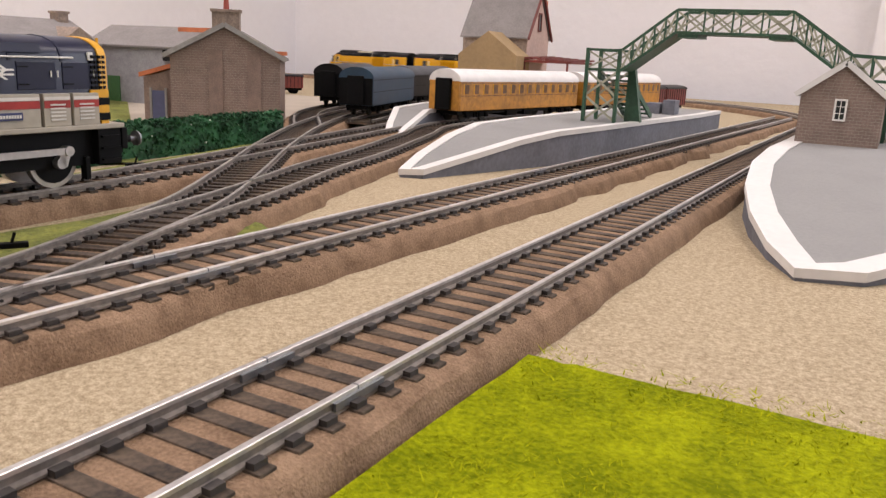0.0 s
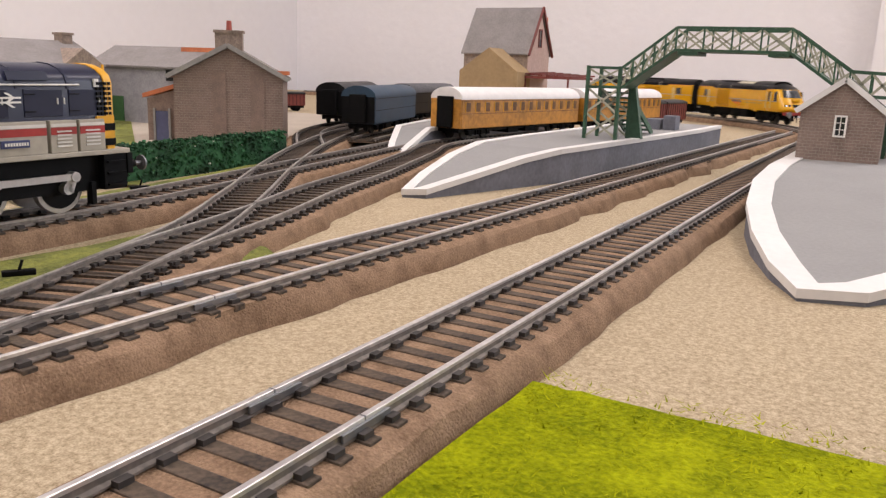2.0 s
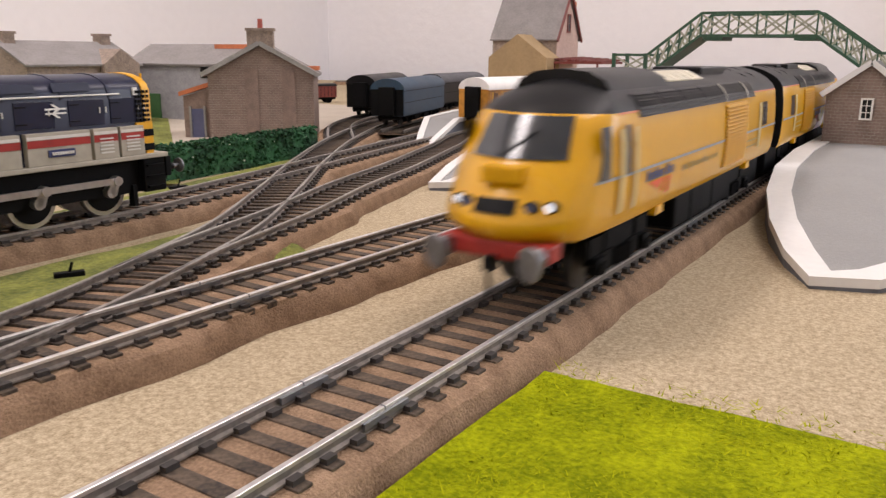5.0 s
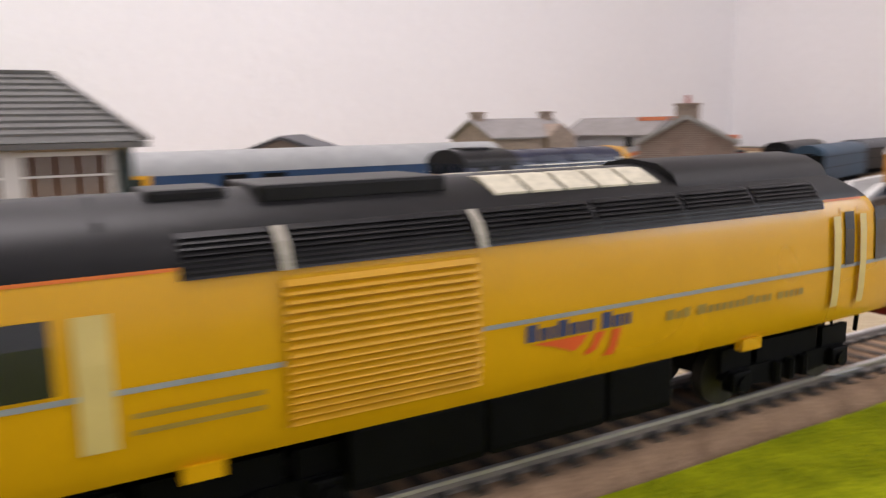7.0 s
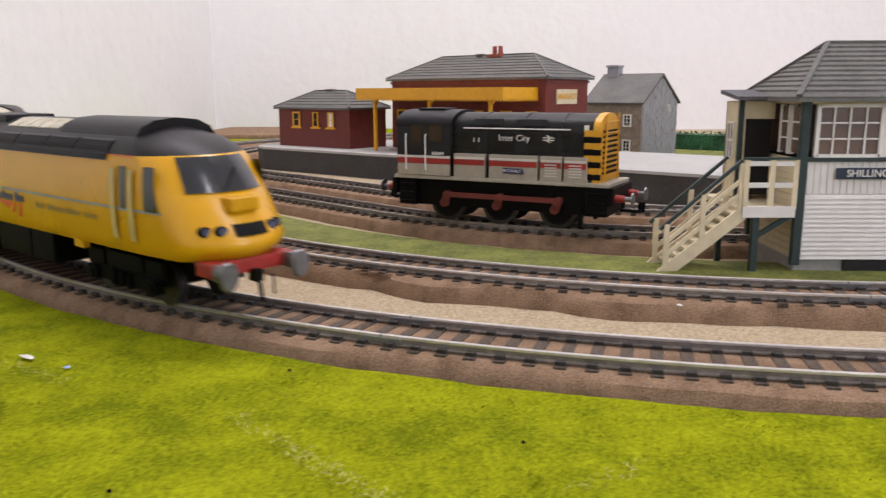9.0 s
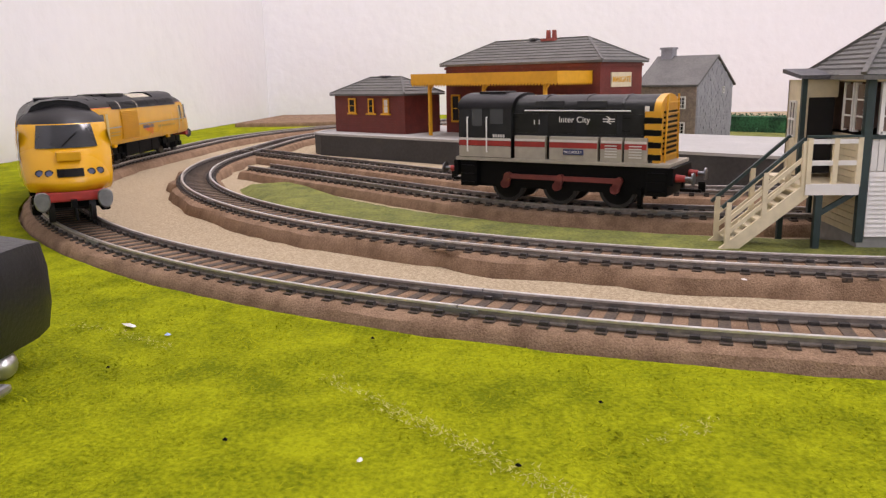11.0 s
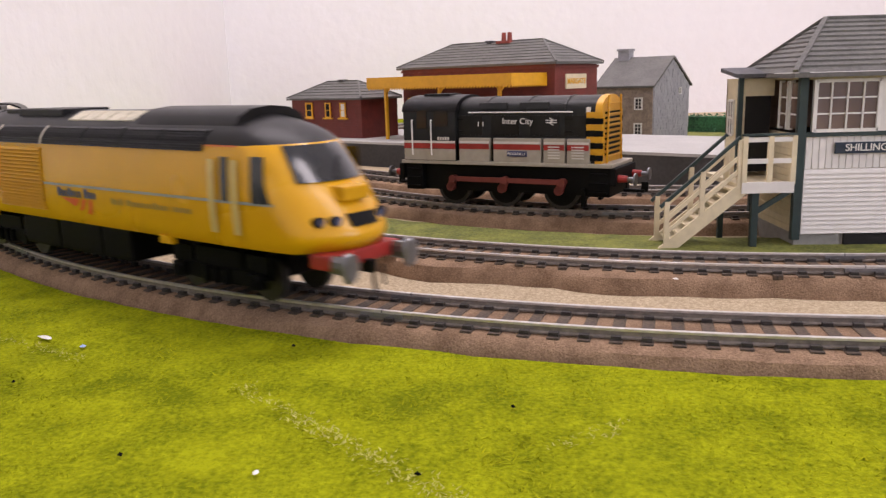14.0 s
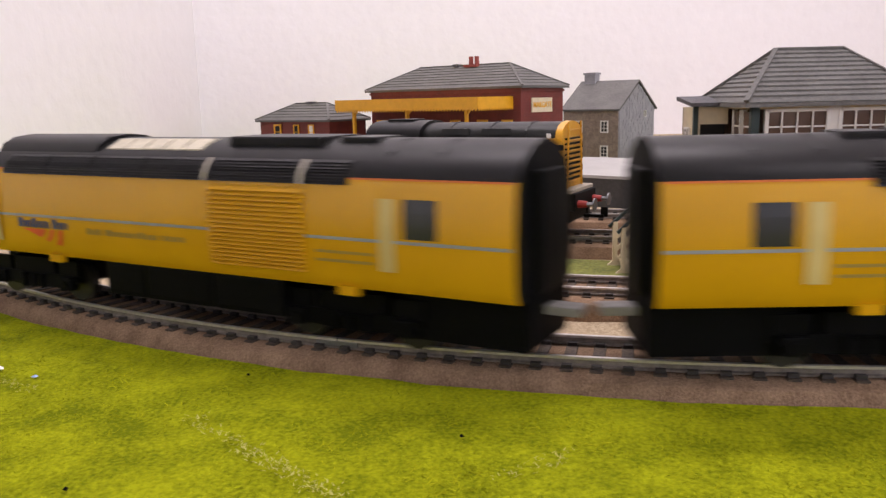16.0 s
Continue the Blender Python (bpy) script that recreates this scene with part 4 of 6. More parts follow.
            part("warning_bar", bm, M["warn"], rad, "yellow warning bar")
    bm = bmesh.new()
    for j in range(9):
        box(bm, 0.0468, 0.0476, -0.0100, 0.0100, 0.0245 + j * 0.0022, 0.0254 + j * 0.0022)
    part("radiator_slats", bm, M["black"], rad)
    if not title:
        for side in (-1, 1):
            bm = bmesh.new()
            for j in range(7):
                for k in range(4):
                    x, z = 0.0412 + k * 0.0015, 0.0335 + j * 0.0017
                    box(bm, x - 0.0005, x + 0.0005, side * 0.0142 - 0.0003, side * 0.0142 + 0.0003, z - 0.0005, z + 0.0005)
            part("radiator_grille", bm, M["black"], rad, "dark grille openings")
    for y in (-0.0105, 0.0105):
        part("ladder_stile", tube(bmesh.new(), (0.0482, y, 0.0212), (0.0482, y * 0.8, 0.0500), 0.0005, 6), M["warn"], rad, "yellow ladder stile")
    for j in range(6):
        part("ladder_rung", tube(bmesh.new(), (0.0482, -0.0102 + j * 0.0003, 0.0240 + j * 0.0045), (0.0482, 0.0102 - j * 0.0003, 0.0240 + j * 0.0045), 0.0003, 6), M["warn"], rad)
    # cab
    bm = hood(bmesh.new(), -0.0500, -0.0220, 0.0162, 0.0212, 0.0445, 0.0508)
    cab = part("cab", bm, paint, loco, smooth=True)
    bm = hood(bmesh.new(), -0.0506, -0.0214, 0.0164, 0.0438, 0.0445, 0.0512)
    part("cab_roof", bm, M["roof_dark"], cab, "dark cab roof", smooth=True)
    part("roof_hatch", cube(-0.044, -0.030, -0.006, 0.006, 0.0505, 0.0518, 0.0004), M["roof_dark"], cab)
    part("cab_rear", cube(-0.0506, -0.0499, -0.0150, 0.0150, 0.0222, 0.0400), M["warn"], cab, "yellow cab rear panel")
    for y in (-0.010, 0.0, 0.010):
        part("rear_window", cube(-0.0509, -0.0504, y - 0.0035, y + 0.0035, 0.0400, 0.0452), M["glass"], cab)
    for side in (-1, 1):
        for x0, x1, z0, z1 in ((-0.0425, -0.0370, 0.0360, 0.0440), (-0.0330, -0.0260, 0.0370, 0.0440)):
            part("cab_window", cube(x0, x1, side * 0.0162 - 0.0003, side * 0.0162 + 0.0003, z0, z1), M["glass"], cab, "dark cab window")
        for x in (-0.0448, -0.0345):
            bm = bmesh.new()
            tube(bm, (x, side * 0.0172, 0.0240), (x, side * 0.0172, 0.0400), 0.00035, 6)
            for zz in (0.0240, 0.0400):
                tube(bm, (x, side * 0.0162, zz), (x, side * 0.0172, zz), 0.0003, 6)
            part("handrail", bm, M["white"], cab, "white door handrail")
        part("cab_band", cube(-0.0498, -0.0222, side * 0.0162 - 0.0002, side * 0.0162 + 0.0002, 0.0214, stripe_z - 0.0002), M["warm_grey"], cab, "pale grey lower band")
        part("red_band", cube(-0.0498, -0.0222, side * 0.0162 - 0.0003, side * 0.0162 + 0.0003, stripe_z, stripe_z + 0.0024), M["red"], cab, "red band")
        part("white_band", cube(-0.0498, -0.0222, side * 0.0162 - 0.0003, side * 0.0162 + 0.0003, stripe_z + 0.0025, stripe_z + 0.0036), M["white_stripe"], cab, "off-white band")
        bm = bmesh.new()
        for j in range(5):
            box(bm, -0.0315 + j * 0.0013, -0.0306 + j * 0.0013, side * 0.0164 - 0.0001, side * 0.0164 + 0.0001, 0.0308, 0.0322)
        part("number_bar", bm, M["white_stripe"], cab, "pale number bars")
    # wheels, cranks, rods
    for x in (-0.0265, 0.0, 0.0275):
        bm = bmesh.new()
        wheelset(bm, x, 0.0088, 0.0088, 0.0080, 28)
        ws = part("wheelset", bm, wheel_mat, loco, "large spoked driving wheels", smooth=True)
        for side in (-1, 1):
            bm = bmesh.new()
            tube(bm, (x, side * 0.0096, 0.0088), (x, side * 0.0099, 0.0088), 0.0072, 24)
            part("wheel_disc", bm, M["black"], ws)
            bm = bmesh.new()
            tube(bm, (x, side * 0.0099, 0.0088), (x, side * 0.0145, 0.0088), 0.0020, 12)
            bar(bm, (x, side * 0.0138, 0.0080), (x + 0.002, side * 0.0138, 0.0132), 0.0014, 0.0036)
            tube(bm, (x + 0.002, side * 0.0128, 0.0128), (x + 0.002, side * 0.0160, 0.0128), 0.0017, 12)
            part("crank", bm, rods, ws, rod_label)
    for side in (-1, 1):
        bm = bmesh.new()
        bar(bm, (-0.0245, side * 0.0150, 0.0128), (0.0295, side * 0.0150, 0.0128), 0.0010, 0.0022)
        part("coupling_rod", bm, rods, loco, rod_label)
        for x0, x1 in ((-0.0500, -0.0410), (0.0415, 0.0510)):
            bm = bmesh.new()
            box(bm, x0, x1, *sorted((side * 0.0110, side * 0.0150)), 0.0070, 0.0195, 0.0004)
            for zz in (0.0085, 0.0125, 0.0165):
                box(bm, x0 + 0.001, x1 - 0.001, *sorted((side * 0.0150, side * 0.0162)), zz, zz + 0.0007)
            part("step_box", bm, M["black"], loco, "black step box")
        part("brake_hanger", cube(0.0375, 0.0395, *sorted((side * 0.0100, side * 0.0130)), 0.0020, 0.0100, 0.0004), M["black"], loco)
    for e in (-1, 1):
        beam = part("buffer_beam", cube(*sorted((e * 0.0510, e * 0.0535)), -0.0155, 0.0155, 0.0120, 0.0195, 0.0004), M["black"], loco)
        for y in (-0.0110, 0.0110):
            bm = bmesh.new()
            tube(bm, (e * 0.0530, y, 0.0148), (e * 0.0575, y, 0.0148), 0.0018, 10, 0.0014)
            buf = part("buffer", bm, M["red"] if title else M["black"], beam, smooth=True)
            bm = bmesh.new()
            tube(bm, (e * 0.0575, y, 0.0148), (e * 0.0605, y, 0.0148), 0.0009, 8)
            tube(bm, (e * 0.0605, y, 0.0148), (e * 0.0612, y, 0.0148), 0.0028, 14)
            part("buffer_head", bm, M["buffer"], buf, smooth=True)
        bm = bmesh.new()
        bar(bm, (e * 0.0530, 0, 0.0085), (e * 0.0620, 0, 0.0085), 0.0030, 0.0012)
        bar(bm, (e * 0.0620, 0, 0.0082), (e * 0.0620, 0, 0.0125), 0.0030, 0.0010)
        part("coupling_hook", bm, M["black"], loco, "black tension-lock coupling")
    return loco


shunter("navy diesel shunter with red and white bands on the siding", M["navy"], pose_on(SIDING, 0.146) @ Matrix.Scale(0.96, 4), 0.0272, M["steel"], "silver rod and crank", "", "", M["steel"])
shunter("weathered dark grey diesel shunter with red band and lettering", M["gunmetal"], pose_on(SIDING, -0.196), 0.0268, M["maroon"], "dull red rod and crank", "PICCADILLY", "Inter City", M["wheel"])


def coach(name, label, m, side_mat, roof_mat, length, style, group="standing coaches"):
    """A standing coach: arched roof, glazed sides, gangway ends, two bogies."""
    c = thing(name, label, "coach", group, m)
    h = length / 2
    bm = cube(-h, h, -0.0178, 0.0178, 0.0105, 0.0380, 0.0008)
    body = part("body", bm, side_mat, c)
    bm = bmesh.new()
    out = [(-0.0182, 0.0372)] + [(0.0182 * math.cos(math.pi - math.pi * k / 10), 0.0380 + 0.0105 * math.sin(math.pi * k / 10)) for k in range(11)] + [(0.0182, 0.0372)]
    prism(bm, out, "x", -h - 0.0008, h + 0.0008)
    part("roof", bm, roof_mat, c, smooth=True)
    for e in (-1, 1):
        part("gangway", cube(*sorted((e * h, e * (h + 0.0045))), -0.0085, 0.0085, 0.0110, 0.0400, 0.0010), M["black"], c, "black corridor gangway")
        part("end_panel", cube(*sorted((e * h, e * (h + 0.0012))), -0.0172, 0.0172, 0.0112, 0.0376), side_mat if style == "teak" else M["black"], c)
    for side in (-1, 1):
        n = 14 if style == "teak" else 6
        if style != "plain":
            for k in range(n):
                x = -h + length * (k + 0.6) / (n + 0.2)
                w = 0.0038 if style == "teak" else 0.0060
                wn = part("window", cube(x - w, x + w, side * 0.0178 - 0.0003, side * 0.0178 + 0.0003, 0.0262, 0.0345), M["teak_dark"] if style == "teak" else M["glass"], body, "dark coach window")
                if style == "teak":
                    part("window_frame", cube(x - w - 0.0008, x - w, side * 0.0178 - 0.0004, side * 0.0178 + 0.0005, 0.0255, 0.0352), M["warn"], wn)
        for zz in (0.0240, 0.0358):
            part("beading", cube(-h + 0.001, h - 0.001, side * 0.0178 - 0.0003, side * 0.0178 + 0.0004, zz, zz + 0.0005), M["teak_dark"] if style == "teak" else M["black"], body)
    part("underframe", cube(-h + 0.004, h - 0.004, -0.0120, 0.0120, 0.0070, 0.0105), M["black"], c)
    for x in (-h + 0.034, h - 0.034):
        bogie(c, x)
    for x in (-0.018, 0.016):
        part("battery_box", cube(x - 0.010, x + 0.010, -0.0140, 0.0140, 0.0038, 0.0090, 0.0008), M["grime"], c)
    return c


SMALL, VAN = Matrix.Scale(0.80, 4), Matrix.Scale(0.76, 4)
coach("passenger_coach", "varnished teak passenger coach with a white roof", pose_on(BRANCH, 0.625) @ SMALL, M["teak"], M["white_roof"], 0.232, "teak")
coach("passenger_coach", "teak passenger coach with white roof beside the platform", pose_on(BRANCH, 0.818) @ SMALL, M["teak"], M["white_roof"], 0.225, "teak")
coach("parcels_van", "faded blue parcels van in the yard", pose(-0.012, 0.0, 0) @ pose_on(VANLINE, 0.570) @ VAN, M["coach_blue"], M["coach_blue"], 0.165, "plain")
coach("parcels_van", "dark parcels van beside the blue van", pose_on(YARD, 0.640) @ VAN, M["roof_dark"], M["roof_dark"], 0.165, "plain")
coach("parcels_van", "dark grey-roofed parcels van beyond the blue van", pose(-0.030, 0.0, 0) @ pose_on(VANLINE, 0.735) @ VAN, M["roof_dark"], M["slate_dark"], 0.165, "plain")


def wagon(label, m):
    w = thing("goods_van", label, "wagon", "goods vans", m)
    body = part("body", cube(-0.030, 0.030, -0.0150, 0.0150, 0.0100, 0.0300, 0.0005), M["maroon"], w)
    for k in range(9):
        for side in (-1, 1):
            x = -0.027 + k * 0.00675
            part("plank", cube(x - 0.0003, x + 0.0003, side * 0.0150 - 0.0003, side * 0.0150 + 0.0003, 0.0105, 0.0296), M["black"], body)
    part("roof", hood(bmesh.new(), -0.0308, 0.0308, 0.0156, 0.0296, 0.0300, 0.0340), M["roof_dark"], w, smooth=True)
    bm = bmesh.new()
    for x in (-0.017, 0.017):
        wheelset(bm, x, 0.0063, 0.0063)
    part("wheelset", bm, M["grime"], w)
    part("underframe", cube(-0.029, 0.029, -0.011, 0.011, 0.006, 0.010), M["black"], w)
    return w


wagon("maroon planked goods van beyond the teak coaches", pose(-0.192, 0.936, 0.004, 0, 0, 82))
wagon("maroon planked goods van at the platform end", pose(-0.183, 0.999, 0.004, 0, 0, 82))
wagon("maroon planked goods van near the wall", pose(-0.640, 0.83, 0.003, 0, 0, 62) @ Matrix.Scale(0.75, 4))


def blue_diesel(m):
    """A large blue main-line diesel with yellow cabs, grey roof and a big white emblem."""
    d = thing("diesel_locomotive", "blue main-line diesel with yellow cabs and grey roof", "locomotive", "", m)
    h = 0.1160
    bm = bmesh.new()
    prism(bm, [(-h + 0.006, 0.0110), (-h, 0.0150), (-h + 0.001, 0.0260), (-h + 0.0055, 0.0385), (h - 0.0055, 0.0385), (h - 0.001, 0.0260), (h, 0.0150), (h - 0.006, 0.0110)], "y", -0.0176, 0.0176)
    body = part("body", bm, M["blue"], d, "rail-blue body sides")
    bm = bmesh.new()
    out = [(-0.0178, 0.0380), (-0.0165, 0.0420), (-0.0125, 0.0462), (-0.0060, 0.0488), (0.0060, 0.0488), (0.0125, 0.0462), (0.0165, 0.0420), (0.0178, 0.0380)]
    prism(bm, out, "x", -h + 0.008, h - 0.008)
    part("roof", bm, M["roof_grey"], d, "pale grey roof", smooth=True)
    for e in (-1, 1):
        x0 = e * (h - 0.0240)
        bm = bmesh.new()
        prism(bm, [(e * (h - 0.022), 0.0150), (e * (h + 0.0006), 0.0150), (e * (h - 0.0004), 0.0262), (e * (h - 0.0048), 0.0384), (e * (h - 0.022), 0.0384)], "y", -0.0180, 0.0180)
        cab = part("cab", bm, M["warn"], d, "yellow cab end")
        part("windscreen", cube(*sorted((e * (h - 0.0050), e * (h - 0.0006))), -0.0150, 0.0150, 0.0290, 0.0372), M["glass"], cab)
        for side in (-1, 1):
            part("cab_window", cube(*sorted((e * (h - 0.018), e * (h - 0.008))), side * 0.0180 - 0.0003, side * 0.0180 + 0.0003, 0.0285, 0.0368), M["glass"], cab)
        part("dome", hood(bmesh.new(), *sorted((e * (h - 0.0085), e * (h - 0.004))), 0.0165, 0.0380, 0.0385, 0.0455), M["roof_grey"], d, smooth=True)
    for side in (-1, 1):
        double_arrow(d, 0.062, 0.0255, 0.0150, side, 0.0180, M["white"], "large white double arrow emblem")
        for k in range(2):
            part("side_grille", cube(-0.060 + k * 0.020, -0.047 + k * 0.020, side * 0.0176 - 0.0003, side * 0.0176 + 0.0003, 0.0310, 0.0370), M["black"], body)
    part("underframe", cube(-0.104, 0.104, -0.0125, 0.0125, 0.0072, 0.0110), M["black"], d)
    part("fuel_tank", cube(-0.024, 0.024, -0.0150, 0.0150, 0.0030, 0.0110, 0.0012), M["grime"], d)
    bogie(d, -0.068)
    bogie(d, 0.068)
    return d


blue_diesel(pose_on(BACK, 0.085))


# ---- platforms ----
def slab(outline, top, low=0.0):
    """A platform: a flat outline whose top height is a function of place."""
    bm = bmesh.new()
    up = [bm.verts.new((x, y, top(x, y))) for x, y in outline]
    dn = [bm.verts.new((x, y, low)) for x, y in outline]
    n = len(outline)
    f = bm.faces.new(up)
    for k in range(n):
        bm.faces.new((up[k], dn[k], dn[(k + 1) % n], up[(k + 1) % n])).material_index = 1
    bmesh.ops.recalc_face_normals(bm, faces=bm.faces)
    bmesh.ops.triangulate(bm, faces=[f])
    return bm


def edging(outline, top, inward, z_up=0.0006, drop=0.0022):
    """A white strip along an open outline; inward: width to the left of its run."""
    bm = bmesh.new()
    P = [Vector((x, y, 0)) for x, y in outline]
    rows = []
    for k, p in enumerate(P):
        d = (P[min(k + 1, len(P) - 1)] - P[max(k - 1, 0)]).normalized()
        n = Vector((-d.y, d.x, 0))
        o, i = p - n * 0.0006, p + n * inward
        rows.append([bm.verts.new((o.x, o.y, top(p.x, p.y) - drop)), bm.verts.new((o.x, o.y, top(p.x, p.y) + z_up)), bm.verts.new((i.x, i.y, top(i.x, i.y) + z_up)), bm.verts.new((i.x, i.y, top(i.x, i.y) - 0.0004))])
    for a, b in zip(rows, rows[1:]):
        for j in range(3):
            bm.faces.new((a[j], b[j], b[j + 1], a[j + 1]))
    bmesh.ops.recalc_face_normals(bm, faces=bm.faces)
    return bm


def ramp(y0, y1, z0, z1):
    return lambda x, y: z0 + (z1 - z0) * min(1.0, max(0.0, (y - y0) / (y1 - y0)))


top_r = ramp(0.245, 0.40, 0.0062, 0.0225)
left = [(0.0195, 0.80), (0.0190, 0.486), (0.0182, 0.43), (0.0188, 0.377), (0.0235, 0.335), (0.0320, 0.297), (0.0425, 0.265), (0.0530, 0.243)]
right = [(0.0700, 0.2485), (0.088, 0.275), (0.104, 0.315), (0.114, 0.37), (0.118, 0.43), (0.118, 0.80)]
plat = thing("station_platform", "grey platform with white edges and a ramped end", "platform", "platforms")
part("deck", slab(left + right, top_r, 0.0022), [M["platform"], M["platform_side"]], plat, "grey card deck")
part("white_edge", edging(left + right, top_r, 0.0085), M["edge_white"], plat, "white painted edge")

top_l = ramp(0.322, 0.415, 0.0064, 0.0215)
left = [(-0.152, 0.78), (-0.150, 0.50), (-0.146, 0.43), (-0.142, 0.39), (-0.136, 0.35), (-0.1285, 0.322)]
right = [(-0.1180, 0.326), (-0.108, 0.362), (-0.099, 0.395), (-0.0905, 0.425), (-0.0855, 0.50), (-0.0760, 0.66), (-0.0740, 0.70), (-0.0740, 0.78)]
plat = thing("station_platform", "long grey island platform with white edging", "platform", "platforms")
part("deck", slab(left + right, top_l), [M["platform"], M["platform_side"]], plat, "grey card deck")
part("white_edge", edging(left + right, top_l, 0.0050), M["edge_white"], plat, "white painted edge")
bench = thing("platform_trolley", "grey stack of boxes on the platform", "box")
part("box", cube(-0.112, -0.100, 0.665, 0.680, 0.0215, 0.0300, 0.0005), M["platform_side"], bench)
part("box", cube(-0.098, -0.088, 0.665, 0.680, 0.0215, 0.0330, 0.0005), M["platform_side"], bench)

top_2 = ramp(0.445, 0.52, 0.0064, 0.0200)
left = [(-0.292, 0.80), (-0.285, 0.60), (-0.262, 0.52), (-0.238, 0.475), (-0.2200, 0.445)]
right = [(-0.2120, 0.448), (-0.232, 0.52), (-0.245, 0.58), (-0.248, 0.80)]
plat = thing("station_platform", "narrow grey platform end between the coaches", "platform", "platforms")
part("deck", slab(left + right, top_2), [M["platform"], M["platform_side"]], plat, "grey card deck")
part("white_edge", edging(left + right, top_2, 0.0040), M["edge_white"], plat, "white painted edge")


# ---- footbridge ----
def footbridge():
    b = thing("footbridge", "green lattice footbridge spanning the tracks", "footbridge")
    y0, y1 = 0.522, 0.548

    def lattice(x0, za0, zb0, x1, za1, zb1, n, y):
        for k in range(n):
            t0, t1 = k / n, (k + 1) / n
            p = lambda t, s: (x0 + (x1 - x0) * t, y, (za0 + (za1 - za0) * t) * (1 - s) + (zb0 + (zb1 - zb0) * t) * s)
            bm = bmesh.new()
            bar(bm, p(t0, 0.05), p(t1, 0.95), 0.0007, 0.0011)
            bar(bm, p(t0, 0.95), p(t1, 0.05), 0.0007, 0.0011)
            part("lattice_brace", bm, M["bridge_cream"], b, "pale lattice brace")
            bm = bmesh.new()
            bar(bm, p(t1, 0), p(t1, 1), 0.0009, 0.0013)
            part("lattice_post", bm, M["bridge_green"], b)
        for s in (0, 1):
            bm = bmesh.new()
            bar(bm, (x0, y, za0 if s == 0 else zb0), (x1, y, za1 if s == 0 else zb1), 0.0012, 0.0016)
            part("chord", bm, M["bridge_green"], b, "green girder chord")

    for y in (y0, y1):
        lattice(-0.090, 0.0555, 0.0685, -0.0575, 0.0800, 0.0935, 5, y)
        lattice(-0.0575, 0.0800, 0.0935, 0.0090, 0.0795, 0.0930, 4, y)
        lattice(0.0090, 0.0795, 0.0930, 0.0420, 0.0565, 0.0700, 4, y)
        lattice(0.0420, 0.0565, 0.0700, 0.0640, 0.0560, 0.0690, 2, y)
        for x0, x1 in ((-0.1130, -0.0915), (0.0640, 0.0860)):
            lattice(x0, 0.0555, 0.0680, x1, 0.0555, 0.0680, 1, y)
            for z0, z1 in ((0.0225, 0.0385), (0.0385, 0.0550)):
                bm = bmesh.new()
                bar(bm, (x0, y, z0), (x1, y, z1), 0.0008, 0.0014)
                bar(bm, (x1, y, z0), (x0, y, z1), 0.0008, 0.0014)
                part("tower_brace", bm, M["bridge_cream"], b, "pale tower brace")
            for x in (x0, x1):
                bm = bmesh.new()
                bar(bm, (x, y, 0.0215), (x, y, 0.0690), 0.0022, 0.0022)
                part("tower_leg", bm, M["bridge_green"], b, "green tower leg")
    for pts in (((-0.090, 0.0555), (-0.0575, 0.0800)), ((-0.0575, 0.0800), (0.0090, 0.0795)), ((0.0090, 0.0795), (0.0420, 0.0565)), ((0.0420, 0.0565), (0.0640, 0.0560)), ((-0.1130, 0.0550), (-0.090, 0.0555))):
        bm = bmesh.new()
        (xa, za), (xb, zb) = pts
        bar(bm, (xa, (y0 + y1) / 2, za), (xb, (y0 + y1) / 2, zb), 0.026, 0.0012)
        part("walkway", bm, M["bridge_green"], b)
    for x in (-0.050, 0.003):
        part("deck_bracket", cube(x - 0.006, x + 0.006, y0, y1, 0.0770, 0.0795), M["bridge_green"], b)
    bm = bmesh.new()
    prism(bm, [(-0.0905, 0.0215), (-0.0815, 0.0215), (-0.0885, 0.0580), (-0.0905, 0.0600)], "y", y1 - 0.001, y1 + 0.004)
    part("stair_side", bm, M["bridge_green"], b, "solid green stair side")
    # the stairs down behind the tower
    for k in range(9):
        part("tread", cube(-0.112, -0.092, y1 + 0.004 + k * 0.0065, y1 + 0.0105 + k * 0.0065, 0.0510 - k * 0.0034, 0.0522 - k * 0.0034), M["bridge_green"], b)
    bm = bmesh.new()
    bar(bm, (-0.112, y1, 0.0520), (-0.112, y1 + 0.064, 0.0218), 0.0012, 0.0040)
    bar(bm, (-0.092, y1, 0.0520), (-0.092, y1 + 0.064, 0.0218), 0.0012, 0.0040)
    part("stringer", bm, M["bridge_green"], b)
    return b


footbridge()


